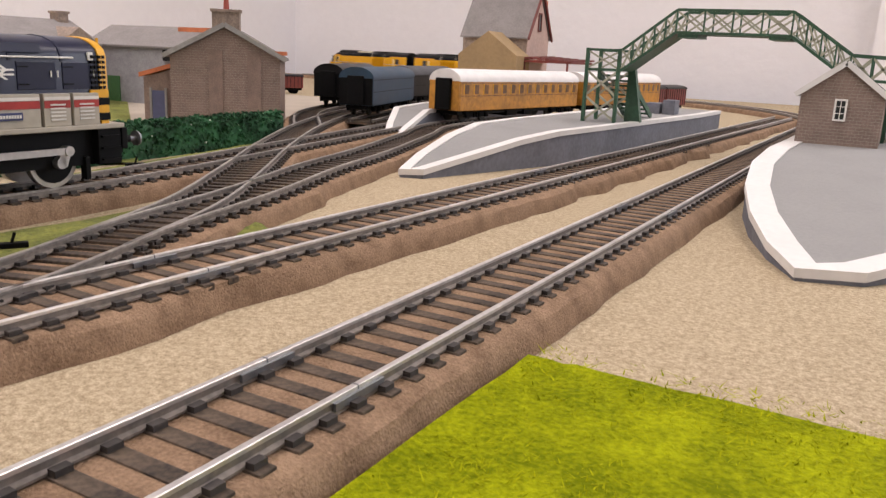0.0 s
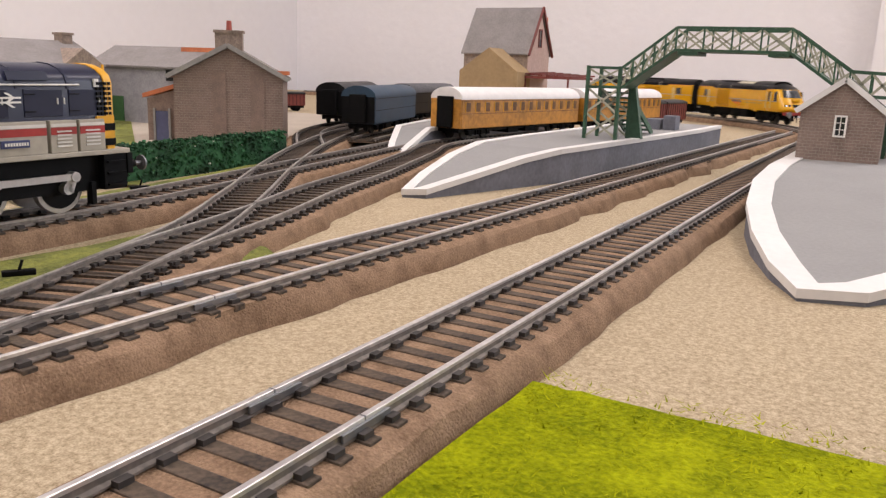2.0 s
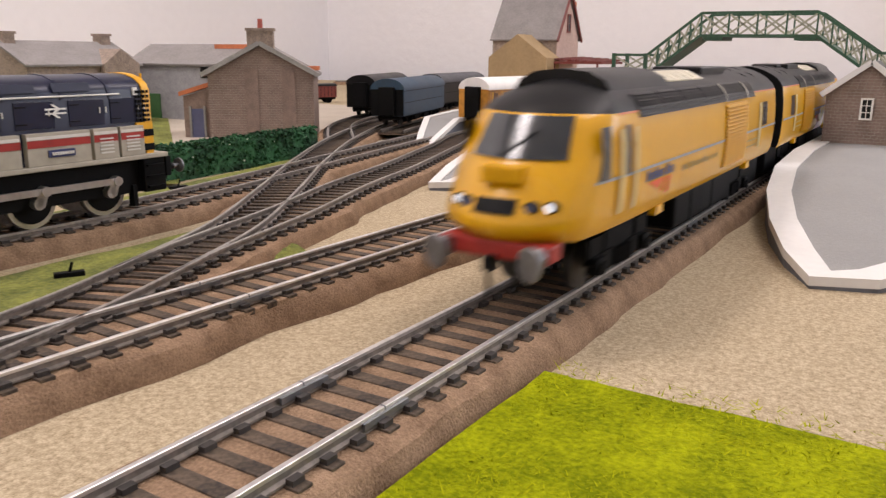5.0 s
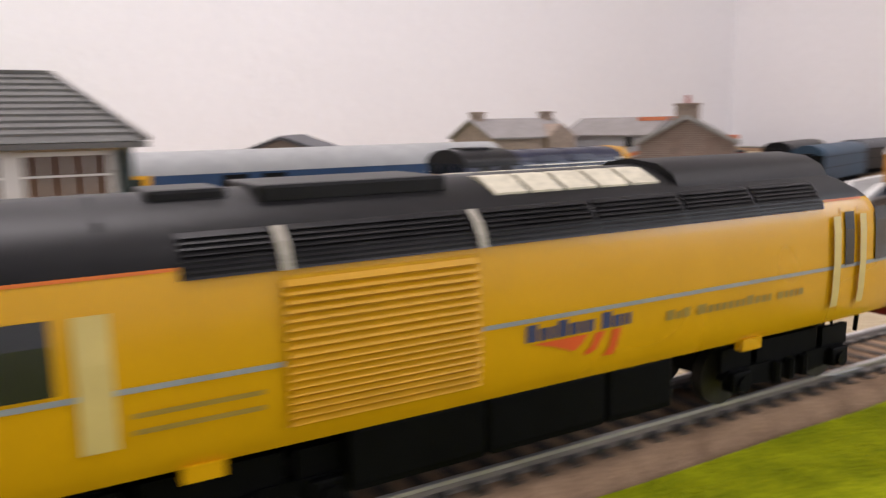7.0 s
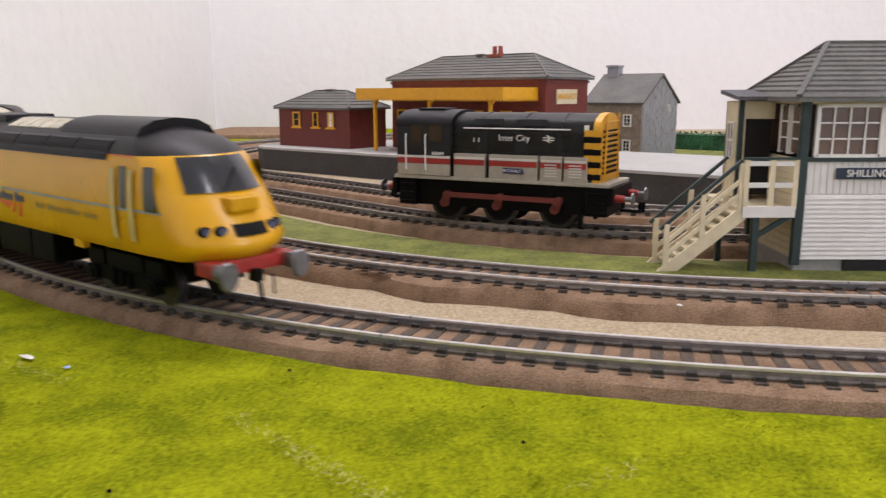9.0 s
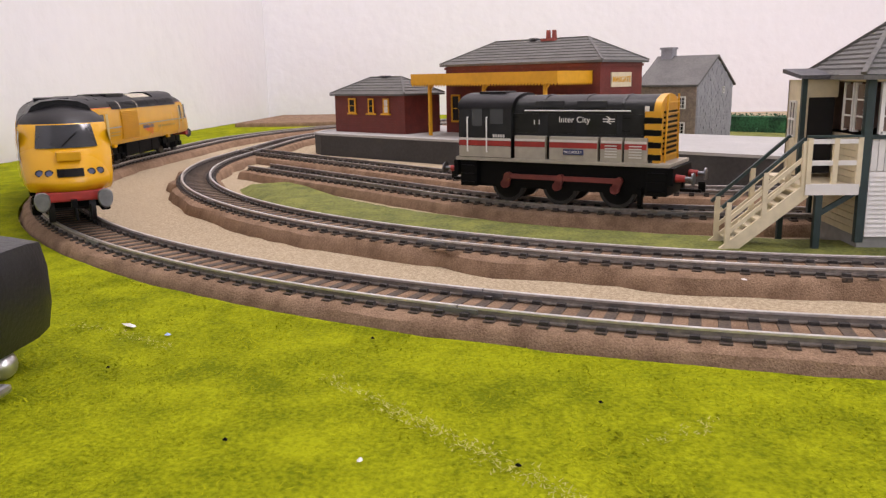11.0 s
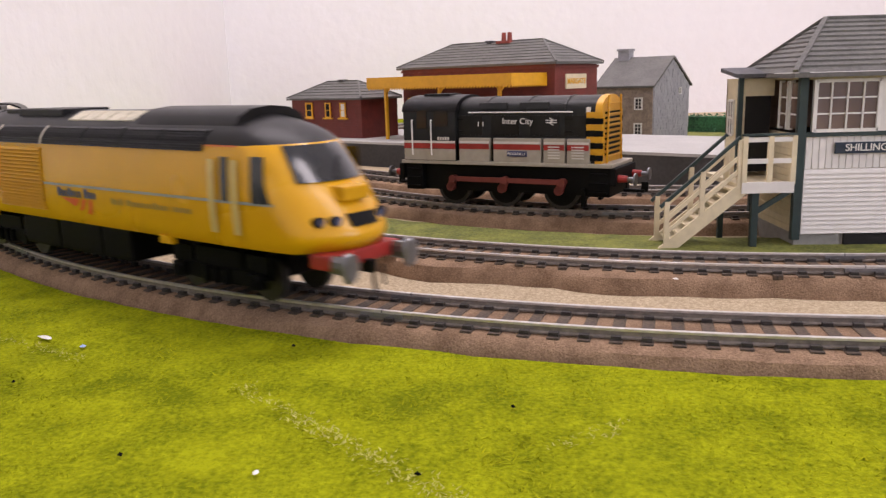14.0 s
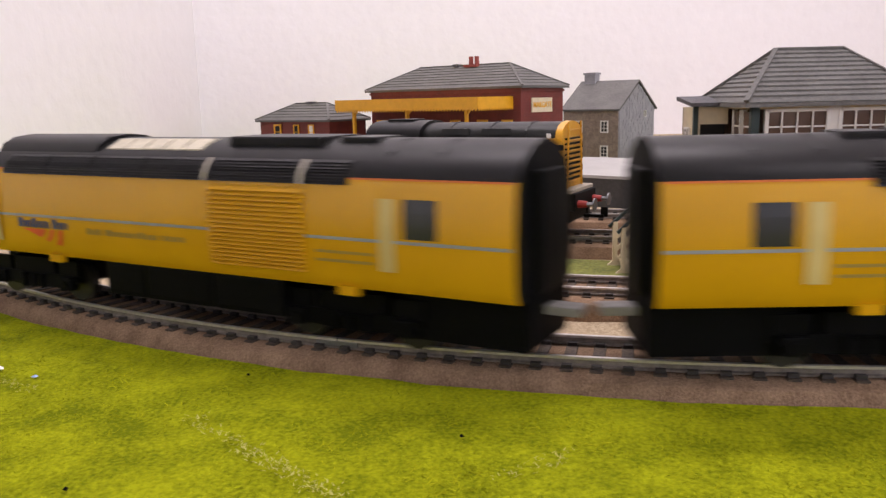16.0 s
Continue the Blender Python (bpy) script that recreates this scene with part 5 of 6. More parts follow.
# ---- buildings ----
def gable_house(name, label, m, w, d, z0, eave, ridge, wall_mat, roof_mat, axis="x", over=0.003, category="house"):
    """A gabled building on a w by d plan centred at the origin; the ridge runs along axis. Returns the thing."""
    hse = thing(name, label, category, "buildings", m)
    if axis == "x":
        out = [(-d / 2, z0), (-d / 2, eave), (0, ridge), (d / 2, eave), (d / 2, z0)]
        part("masonry", prism(bmesh.new(), out, "x", -w / 2, w / 2), wall_mat, hse)
        half, lo, hi = d / 2, -w / 2 - over, w / 2 + over
    else:
        out = [(-w / 2, z0), (-w / 2, eave), (0, ridge), (w / 2, eave), (w / 2, z0)]
        part("masonry", prism(bmesh.new(), out, "y", -d / 2, d / 2), wall_mat, hse)
        half, lo, hi = w / 2, -d / 2 - over, d / 2 + over
    slope = (ridge - eave) / half
    for s in (-1, 1):
        e = half + over
        bm = prism(bmesh.new(), [(0, ridge + 0.0004), (s * e, eave - slope * over + 0.0004), (s * e, eave - slope * over + 0.0022), (0, ridge + 0.0024)], axis, lo, hi)
        part("roof_slope", bm, roof_mat, hse, "slate roof slope")
    return hse


def window(parent, m, w, h, bars=(2, 2), frame_mat=None, glass_mat=None, label="small-paned window"):
    """A window lying in the local x-z plane, facing -y."""
    fm = frame_mat or M["white"]
    root = part("window", cube(-w / 2, w / 2, -0.0004, 0.0004, -h / 2, h / 2), glass_mat or M["glass"], parent, label)
    root.matrix_basis = m
    bm = bmesh.new()
    t = min(w, h) * 0.09
    for x in (-w / 2, w / 2):
        box(bm, x - t, x + t, -0.0010, 0.0, -h / 2 - t, h / 2 + t)
    for z in (-h / 2, h / 2):
        box(bm, -w / 2, w / 2, -0.0011, 0.0, z - t, z + t)
    part("window_frame", bm, fm, root)
    for k in range(1, bars[0]):
        x = -w / 2 + w * k / bars[0]
        part("glazing_bar", cube(x - t * 0.4, x + t * 0.4, -0.0009, 0.0, -h / 2, h / 2), fm, root)
    for k in range(1, bars[1]):
        z = -h / 2 + h * k / bars[1]
        part("glazing_bar", cube(-w / 2, w / 2, -0.0008, 0.0, z - t * 0.4, z + t * 0.4), fm, root)
    return root


def chimney(parent, x, y, z0, z1, mat_stack, pots=1, w=0.008, pot_mat=None):
    st = part("chimney", cube(x - w, x + w, y - 0.005, y + 0.005, z0, z1, 0.0003), mat_stack, parent, "chimney stack")
    part("cap", cube(x - w - 0.001, x + w + 0.001, y - 0.006, y + 0.006, z1 - 0.002, z1), mat_stack, st)
    for k in range(pots):
        px = x + (k - (pots - 1) / 2) * 0.006
        bm = bmesh.new()
        tube(bm, (px, y, z1), (px, y, z1 + 0.007), 0.0022, 12, 0.0018)
        part("chimney_pot", bm, pot_mat or M["chimney_red"], st, "red chimney pot", smooth=True)


# platform hut beside the camera's line
hut = gable_house("platform_hut", "brown brick platform hut with white bargeboards", pose(0.0432, 0.505, 0), 0.0400, 0.050, 0.0222, 0.0480, 0.0635, M["brick_pale"], M["slate"], "y", 0.002, "hut")
for s in (-1, 1):
    bm = bmesh.new()
    bar(bm, (0, -0.0275, 0.0652), (s * 0.0225, -0.0275, 0.0478), 0.0012, 0.0028)
    part("bargeboard", bm, M["edge_white"], hut, "white bargeboard")
def mortar_lines(parent, half, y, z0, eave, ridge, step):
    """Fine mortar lines on a gable front, clipped to its slopes, with staggered uprights."""
    bm = bmesh.new()
    k, z = 0, z0 + step
    while z < ridge - step:
        h = half if z < eave else half * (ridge - z) / (ridge - eave)
        box(bm, -h, h, y - 0.00012, y, z, z + 0.00022)
        x = -h + step * (0.8 if k % 2 else 1.8)
        while x < h - step * 0.5:
            box(bm, x, x + 0.0002, y - 0.0001, y, z - step + 0.00022, z)
            x += step * 2
        k, z = k + 1, z + step
    part("mortar", bm, M["mortar"], parent, "pale mortar lines")


mortar_lines(hut, 0.0200, -0.0250, 0.0222, 0.0480, 0.0635, 0.0017)
window(hut, pose(0.0, -0.0253, 0.0410, 0, 0, 0), 0.0052, 0.0105, (2, 3))

house = gable_house("brick_house", "brown brick gabled house with pale bargeboards", pose(-0.3790, 0.4690, 0, 0, 0, 38) @ Matrix.Scale(0.97, 4), 0.080, 0.070, 0.0, 0.0530, 0.0745, M["brick_pale"], M["slate_pale"], "y", 0.003)
for s in (-1, 1):
    bm = bmesh.new()
    bar(bm, (0, -0.0385, 0.0768), (s * 0.0445, -0.0385, 0.0528), 0.0015, 0.0034)
    part("bargeboard", bm, M["concrete"], house, "pale bargeboard")
for x in (-0.012, 0.016):
    part("pilaster", cube(x, x + 0.010, -0.0360, -0.0349, 0.0, 0.058), M["brick_pale"], house)
mortar_lines(house, 0.0400, -0.0350, 0.0, 0.0530, 0.0745, 0.0019)
chimney(house, 0.0, -0.024, 0.066, 0.0880, M["stone_brown"], 1, 0.010)
part("ridge_tile", cube(0.020, 0.042, 0.012, 0.036, 0.0560, 0.0590), M["orange_tile"], house, "orange tiles")
lean = part("lean_to", prism(bmesh.new(), [(-0.062, 0.0), (-0.062, 0.036), (-0.0401, 0.0430), (-0.0401, 0.0)], "y", -0.022, 0.020), M["brick_pale"], house, "brick lean-to")
part("lean_to_roof", prism(bmesh.new(), [(-0.065, 0.0362), (-0.0401, 0.0440), (-0.0401, 0.0475), (-0.065, 0.0395)], "y", -0.024, 0.022), M["orange_tile"], house, "orange tiled lean-to roof")
door = part("door", cube(-0.056, -0.047, -0.0232, -0.0219, 0.001, 0.0265), M["door_blue"], house, "slate-blue door")
part("door_frame", cube(-0.0578, -0.0562, -0.0238, -0.0218, 0.001, 0.0285), M["concrete"], house)
part("door_frame", cube(-0.0468, -0.0452, -0.0238, -0.0218, 0.001, 0.0285), M["concrete"], house)

house = gable_house("grey_house", "grey stone house with dark slate roof", pose(-0.557, 0.560, 0, 0, 0, 8), 0.120, 0.070, 0.0, 0.0560, 0.0730, M["stone"], M["slate_pale"], "x", 0.003)
part("ridge_tile", cube(0.026, 0.062, -0.009, 0.009, 0.0712, 0.0752), M["orange_tile"], house, "orange ridge tiles")
window(house, pose(0.035, -0.0353, 0.0490), 0.0080, 0.0085, (1, 1), M["dark"], M["dark"])
part("door", cube(-0.036, -0.022, -0.0362, -0.0349, 0.001, 0.028), M["door_green"], house, "green door")

house = gable_house("stone_house", "brown stone house with two chimneys", pose(-0.5955, 0.4325, 0), 0.080, 0.106, 0.0, 0.0560, 0.0740, M["stone_brown"], M["slate_pale"], "y", 0.003)
for y in (-0.0455, 0.0455):
    chimney(house, 0.0, y, 0.070, 0.0835, M["stone_brown"], 0, 0.006)
dorm = part("dormer", prism(bmesh.new(), [(0.014, 0.0), (0.014, 0.0570), (0.032, 0.0700), (0.050, 0.0570), (0.050, 0.0)], "x", 0.0, 0.046), M["stone_brown"], house, "gabled front bay")

shed = gable_house("low_shed", "low grey shed with a dark felt roof", pose(-0.420, 0.118, 0, 0, 0, -28), 0.110, 0.090, 0.0, 0.0480, 0.0640, M["stone_brown"], M["slate_dark"], "x", 0.003, "shed")

# tall station house at the far end
st = gable_house("station_house", "tall station house with steep slate roof", pose(-0.405, 1.005, 0), 0.092, 0.070, 0.0, 0.0900, 0.1450, M["stone_brown"], M["slate_pale"], "x", 0.003)
part("gable_panel", prism(bmesh.new(), [(-0.034, 0.0), (-0.034, 0.090), (0.0, 0.140), (0.034, 0.090), (0.034, 0.0)], "x", 0.0462, 0.0475), M["pink"], st, "pale pink gable end")
for s in (-1, 1):
    bm = bmesh.new()
    bar(bm, (0.0505, 0, 0.1475), (0.0505, s * 0.039, 0.0850), 0.0022, 0.0030)
    part("bargeboard", bm, M["maroon"], st, "dark red bargeboard")
window(st, pose(0.0478, 0.0, 0.108, 0, 0, 90), 0.009, 0.022, (1, 2), M["maroon"])
annex = part("annex", prism(bmesh.new(), [(-0.030, 0.0), (-0.030, 0.064), (0.011, 0.0930), (0.052, 0.064), (0.052, 0.0)], "y", -0.075, -0.0352), M["tan"], st, "tan gabled annex")
for k in range(6):
    bm = bmesh.new()
    x = 0.050 + k * 0.011
    bar(bm, (x, -0.050, 0.0625 - k * 0.0006), (x + 0.012, 0.020, 0.0650 - k * 0.0006), 0.006, 0.002)
    part("canopy_slat", bm, M["maroon"], st, "dark red canopy slat")
part("canopy", cube(0.046, 0.116, -0.052, 0.022, 0.0570, 0.0600), M["maroon"], st, "dark red canopy")
for x in (0.052, 0.110):
    part("canopy_post", cube(x - 0.001, x + 0.001, -0.051, -0.049, 0.0, 0.0575), M["maroon"], st)
part("rear_chimney", cube(0.030, 0.044, 0.022, 0.032, 0.10, 0.137), M["orange_tile"], st)

# ---- the country station on its platform ----
STN = Matrix.Translation((-0.545, -0.386, 0)) @ pose(0, 0, 0, 0, 0, 51.66)
out = [(0.41, 0.0), (0.41, 0.150), (-0.02, 0.150), (-0.044, 0.125), (-0.052, 0.075), (-0.048, 0.035), (-0.030, 0.008), (-0.012, 0.0)]
plat = thing("station_platform", "pale platform with dark side walls and rounded end", "platform", "platforms", STN)
part("deck", slab(out, lambda x, y: 0.0225), [M["platform_pale"], M["platform_dark"]], plat, "pale grey deck")
part("coping", edging([(0.41, 0.0), (-0.012, 0.0), (-0.030, 0.008), (-0.048, 0.035), (-0.052, 0.075)][::-1], lambda x, y: 0.0225, 0.004, 0.0007, 0.0012), M["platform_pale"], plat, "pale coping")


def hip_roof(parent, x0, x1, y0, y1, z0, zr, inset, mat_roof, over=0.003, courses=7, along_y=False):
    bm = bmesh.new()
    x0, x1, y0, y1 = x0 - over, x1 + over, y0 - over, y1 + over
    ym = (y0 + y1) / 2
    prev = None
    for k in range(courses + 1):
        t = k / courses
        for lift in ((0.0, 0.0007) if 0 < k < courses else (0.0,)):
            z = z0 + (zr - z0) * t + lift
            ring = [bm.verts.new(p) for p in ((x0 + inset * t, y0 + (ym - 0.0006 - y0) * t, z), (x1 - inset * t, y0 + (ym - 0.0006 - y0) * t, z), (x1 - inset * t, y1 - (y1 - ym - 0.0006) * t, z), (x0 + inset * t, y1 - (y1 - ym - 0.0006) * t, z))]
            if prev:
                for j in range(4):
                    bm.faces.new((prev[j], prev[(j + 1) % 4], ring[(j + 1) % 4], ring[j]))
            else:
                base = ring
            prev = ring
    bm.faces.new(prev)
    bm.faces.new(base[::-1])
    bmesh.ops.recalc_face_normals(bm, faces=bm.faces)
    def turn(mesh_now):
        if along_y:
            for v in mesh_now.verts:
                v.co.x, v.co.y = v.co.y, v.co.x
            bmesh.ops.recalc_face_normals(mesh_now, faces=mesh_now.faces)
        return mesh_now
    roof = part("roof", turn(bm), mat_roof, parent, "grey hipped slate roof")
    g = bmesh.new()
    box(g, x0, x1, y0, y1, z0 - 0.0018, z0 - 0.0002)
    part("gutter", turn(g), mat_roof, parent)
    r = bmesh.new()
    for a, b in (((x0, y0, z0), (x0 + inset, ym, zr)), ((x1, y0, z0), (x1 - inset, ym, zr)), ((x0, y1, z0), (x0 + inset, ym, zr)), ((x1, y1, z0), (x1 - inset, ym, zr)), ((x0 + inset, ym, zr), (x1 - inset, ym, zr))):
        bar(r, Vector(a) + Vector((0, 0, 0.0005)), Vector(b) + Vector((0, 0, 0.0005)), 0.0018, 0.0010)
    part("ridge", turn(r), mat_roof, roof)
    return roof


def brick_courses(parent, x0, x1, y, z0, z1, step=0.0022, facing=-1):
    bm = bmesh.new()
    z = z0 + step
    while z < z1:
        box(bm, x0, x1, *sorted((y, y + facing * 0.00012)), z, z + 0.00035)
        z += step
    part("brick_course", bm, M["maroon"], parent)


hutb = thing("station_hut", "red brick platform hut with yellow window frames", "hut", "buildings", STN)
walls = part("masonry", cube(-0.0295, 0.0650, 0.034, 0.080, 0.0225, 0.0570), M["brick_red"], hutb)
brick_courses(walls, -0.0295, 0.0650, 0.034, 0.0225, 0.0570)
hip_roof(hutb, -0.0295, 0.0650, 0.034, 0.080, 0.0580, 0.0725, 0.030, M["slate"], 0.0035, 6)
part("ridge_vent", cube(0.014, 0.022, 0.054, 0.060, 0.0725, 0.0742), M["slate_dark"], hutb)
for x in (-0.0040, 0.0220, 0.0420):
    w = window(hutb, pose(x, 0.0336, 0.0470), 0.0085 if x < 0 else 0.0062, 0.0125, (1, 2), M["warn"], M["dark"] if x < 0.03 else M["white"], "yellow-framed window")
    part("sill", cube(-0.006, 0.006, -0.0018, 0.0, -0.0080, -0.0066), M["warn"], w)

stn = thing("station_building", "red brick station building with yellow canopy", "station", "buildings", STN)
walls = part("masonry", cube(0.078, 0.2385, 0.075, 0.140, 0.0225, 0.0815), M["brick_red"], stn)
brick_courses(walls, 0.078, 0.2385, 0.075, 0.060, 0.0815)
bm = bmesh.new()
z = 0.026
while z < 0.081:
    box(bm, 0.2385, 0.23862, 0.075, 0.140, z, z + 0.00035)
    z += 0.0022
part("brick_course", bm, M["maroon"], walls)
hip_roof(stn, 0.078, 0.2385, 0.075, 0.140, 0.0825, 0.1015, 0.036, M["slate"], 0.004, 8)
part("eaves_band", cube(0.077, 0.2395, 0.074, 0.141, 0.0780, 0.0800), M["maroon"], stn)
chimney(stn, 0.170, 0.1075, 0.0990, 0.1020, M["chimney_red"], 2, 0.006)
part("roof_vent", cube(0.150, 0.156, 0.103, 0.109, 0.1010, 0.1030), M["slate_dark"], stn)
can = part("canopy", cube(0.081, 0.231, 0.028, 0.078, 0.0710, 0.0735), M["warn"], stn, "yellow platform canopy")
part("fascia", cube(0.0805, 0.2315, 0.0270, 0.0282, 0.0660, 0.0745), M["warn"], can)
for x in (0.0805, 0.2305):
    part("fascia", cube(x, x + 0.001, 0.0275, 0.0760, 0.0660, 0.0745), M["warn"], can)
bm = bmesh.new()
for k in range(50):
    x = 0.0810 + k * 0.0030
    prism(bm, [(x, 0.0661), (x + 0.0030, 0.0661), (x + 0.0015, 0.0640)], "y", 0.0271, 0.0280)
for k in range(16):
    y = 0.0280 + k * 0.0030
    prism(bm, [(y, 0.0661), (y + 0.0030, 0.0661), (y + 0.0015, 0.0640)], "x", 0.2306, 0.2314)
part("valance", bm, M["warn"], can, "saw-tooth yellow valance")
for x in (0.095, 0.155, 0.215):
    part("canopy_post", cube(x - 0.0012, x + 0.0012, 0.034, 0.0365, 0.0225, 0.0710), M["warn"], stn, "yellow canopy post")
    part("bracket", prism(bmesh.new(), [(x, 0.0600), (x, 0.0708), (x + 0.010, 0.0708)], "y", 0.0345, 0.0360), M["warn"], stn)
for x in (0.090, 0.118, 0.146, 0.174, 0.202, 0.226):
    window(stn, pose(x, 0.0746, 0.0440), 0.0090, 0.0230, (1, 2), M["warn"], M["dark"], "yellow-framed opening")
board = part("name_board", cube(0.2386, 0.2396, 0.0900, 0.1210, 0.0615, 0.0730), M["cream"], stn, "cream station name board")
words("board_letters", "MARGATE", 0.0062, Matrix.Translation((0.2398, 0.1055, 0.0672)) @ pose(0, 0, 0, 90, 0, 90), M["warn"], board, bold=0.0001)

cot = thing("stone_cottage", "grey stone cottage with slate roof and chimney", "cottage", "buildings", STN)
out = [(0.25, 0.0), (0.25, 0.0605), (0.29, 0.0862), (0.33, 0.0605), (0.33, 0.0)]
walls = part("masonry", prism(bmesh.new(), out, "x", 0.176, 0.2365), M["stone"], cot)
bm = bmesh.new()
rnd = random.Random(5)
for k in range(24):
    z = 0.006 + k * 0.0032
    half = 0.04 if z < 0.0605 else 0.04 * (0.0862 - z) / 0.0257
    y = 0.29 - half + 0.001
    while y < 0.29 + half - 0.004:
        w = rnd.uniform(0.004, 0.009)
        box(bm, 0.2362, 0.2365 + rnd.uniform(0.0003, 0.0008), y, min(y + w, 0.29 + half) - 0.0005, z, z + 0.0027)
        y += w
part("stone_course", bm, M["stone"], walls, "rough stone courses")
for s, y in ((-1, 0.247), (1, 0.333)):
    bm = prism(bmesh.new(), [(0.29, 0.0866), (y, 0.0590), (y, 0.0608), (0.29, 0.0886)], "x", 0.174, 0.2385)
    part("roof_slope", bm, M["slate"], cot, "slate roof slope")
part("front_wall", cube(0.1765, 0.2360, 0.2490, 0.2502, 0.0, 0.0600), M["stone_brown"], cot, "brown stone front")
chimney(cot, 0.186, 0.29, 0.080, 0.0970, M["stone"], 0, 0.006)
for x, z in ((0.194, 0.044), (0.222, 0.044), (0.222, 0.020)):
    window(cot, pose(x, 0.2486, z), 0.0072, 0.0105, (2, 3))
window(cot, pose(0.2372, 0.306, 0.055, 0, 0, 90), 0.0040, 0.0060, (2, 2))


# ---- signal box ----
def signal_box():
    b = thing("signal_box", "white boarded signal box with dark green posts and slate roof", "signal box", "buildings")
    x0, x1, y0, y1 = -0.166, -0.120, -0.0985, -0.0405
    part("plinth", cube(x0, x1 - 0.0005, y0, y1, 0.0, 0.0105), M["concrete"], b, "grey concrete plinth")
    part("lever_opening", cube(x1 - 0.001, x1 + 0.0004, y0 + 0.018, y1 - 0.006, 0.0055, 0.0103), M["dark"], b, "dark rodding opening")
    part("core", cube(x0 + 0.0005, x1 - 0.001, y0 + 0.0005, y1 - 0.0005, 0.0105, 0.0470), M["cream"], b, "cream inner wall")
    for j in range(14):
        z = 0.0106 + j * 0.00170
        bm = prism(bmesh.new(), [(x1 - 0.0006, z), (x1 + 0.0007, z), (x1 + 0.0002, z + 0.0017), (x1 - 0.0006, z + 0.0017)], "y", y0 + 0.002, y1 - 0.002)
        part("clapboard", bm, M["box_white"], b)
    for j in range(22):
        y = y0 + 0.0022 + j * 0.00243
        part("upright_board", cube(x1 - 0.0006, x1 + 0.0002, y, y + 0.0022, 0.0346, 0.0462), M["box_white"], b)
    for j in range(14):
        z = 0.0106 + j * 0.00257
        part("end_board", cube(x0 + 0.002, x1 - 0.002, y0 - 0.0003, y0 + 0.0006, z, z + 0.0024), M["cream"], b)
        part("end_board", cube(x0 + 0.002, x1 - 0.002, y1 - 0.0006, y1 + 0.0003, z, z + 0.0024), M["box_white"], b)
    for x, y in ((x0, y0), (x0, y1), (x1, y0), (x1, y1)):
        part("corner_post", cube(x - 0.0013, x + 0.0013, y - 0.0015, y + 0.0015, 0.0085, 0.0690, 0.0002), M["box_green"], b, "dark green corner post")
    part("sill_rail", cube(x1 - 0.002, x1 + 0.0010, y0, y1, 0.0462, 0.0478), M["box_green"], b, "dark green sill rail")
    part("floor_deck", cube(x0 + 0.001, x1 - 0.001, y0 + 0.001, y1 - 0.001, 0.0455, 0.0470), M["curtain"], b)
    part("back_panel", cube(x0, x0 + 0.0012, y0 + 0.001, y1 - 0.001, 0.0470, 0.0685), M["curtain"], b, "brown back wall")
    mid = (y0 + y1) / 2
    for yc, w in ((y0 + 0.0155, 0.0225), (y1 - 0.0155, 0.0225)):
        win = part("window", cube(-w / 2, w / 2, -0.0002, 0.0002, -0.0085, 0.0085), M["pane"], b, "white twelve-pane window")
        win.matrix_basis = pose(x1 + 0.0002, yc, 0.0571, 0, 0, 90)
        bm = bmesh.new()
        for u in (-w / 2, w / 2):
            box(bm, u - 0.0007, u + 0.0007, -0.0010, 0.0006, -0.0092, 0.0092)
        for v in (-0.0088, 0.0088):
            box(bm, -w / 2, w / 2, -0.0010, 0.0006, v - 0.0006, v + 0.0006)
        part("window_frame", bm, M["white"], win)
        for k in range(1, 4):
            u = -w / 2 + w * k / 4
            part("glazing_bar", cube(u - 0.00028, u + 0.00028, -0.0008, 0.0004, -0.0085, 0.0085), M["white"], win)
        for v in (-0.0028, 0.0028):
            part("glazing_bar", cube(-w / 2, w / 2, -0.0008, 0.0004, v - 0.00028, v + 0.00028), M["white"], win)
    part("mullion", cube(x1 - 0.0010, x1 + 0.0009, mid - 0.0022, mid + 0.0022, 0.0478, 0.0670), M["box_white"], b)
    for y in (y0, y1):
        for k, x in enumerate((x0 + 0.030, x0 + 0.040)):
            win = part("window", cube(x - 0.0036, x + 0.0036, y - 0.0003, y + 0.0003, 0.0490, 0.0655), M["pane"], b, "white end window")
            part("window_frame", cube(x - 0.0042, x - 0.0034, y - 0.0009, y + 0.0009, 0.0482, 0.0662), M["white"], win)
            part("window_frame", cube(x + 0.0034, x + 0.0042, y - 0.0009, y + 0.0009, 0.0482, 0.0662), M["white"], win)
            for zz in (0.0540, 0.0600):
                part("glazing_bar", cube(x - 0.0036, x + 0.0036, y - 0.0007, y + 0.0007, zz - 0.0003, zz + 0.0003), M["white"], win)
    part("wall_plate", cube(x0, x1 + 0.0008, y0, y1, 0.0664, 0.0688), M["cream"], b, "cream wall plate")
    hip_roof(b, y0, y1, x0, x1, 0.0690, 0.0885, 0.0212, M["slate"], 0.0052, 11, True)
    sign = part("name_board", cube(x1 + 0.0004, x1 + 0.0012, -0.0862, -0.0530, 0.0400, 0.0440), M["sign_blue"], b, "dark blue name board")
    words("board_letters", "SHILLINGSTONE", 0.0036, Matrix.Translation((x1 + 0.0014, -0.0696, 0.0420)) @ pose(0, 0, 0, 90, 0, 90), M["white"], sign, bold=0.00004)
    # porch, landing and stair at the end
    px, py = x0 + 0.0045, -0.1125
    part("porch_wall", cube(px, x0 + 0.0200, py, py + 0.0012, 0.0300, 0.0672), M["cream"], b, "cream porch wall")
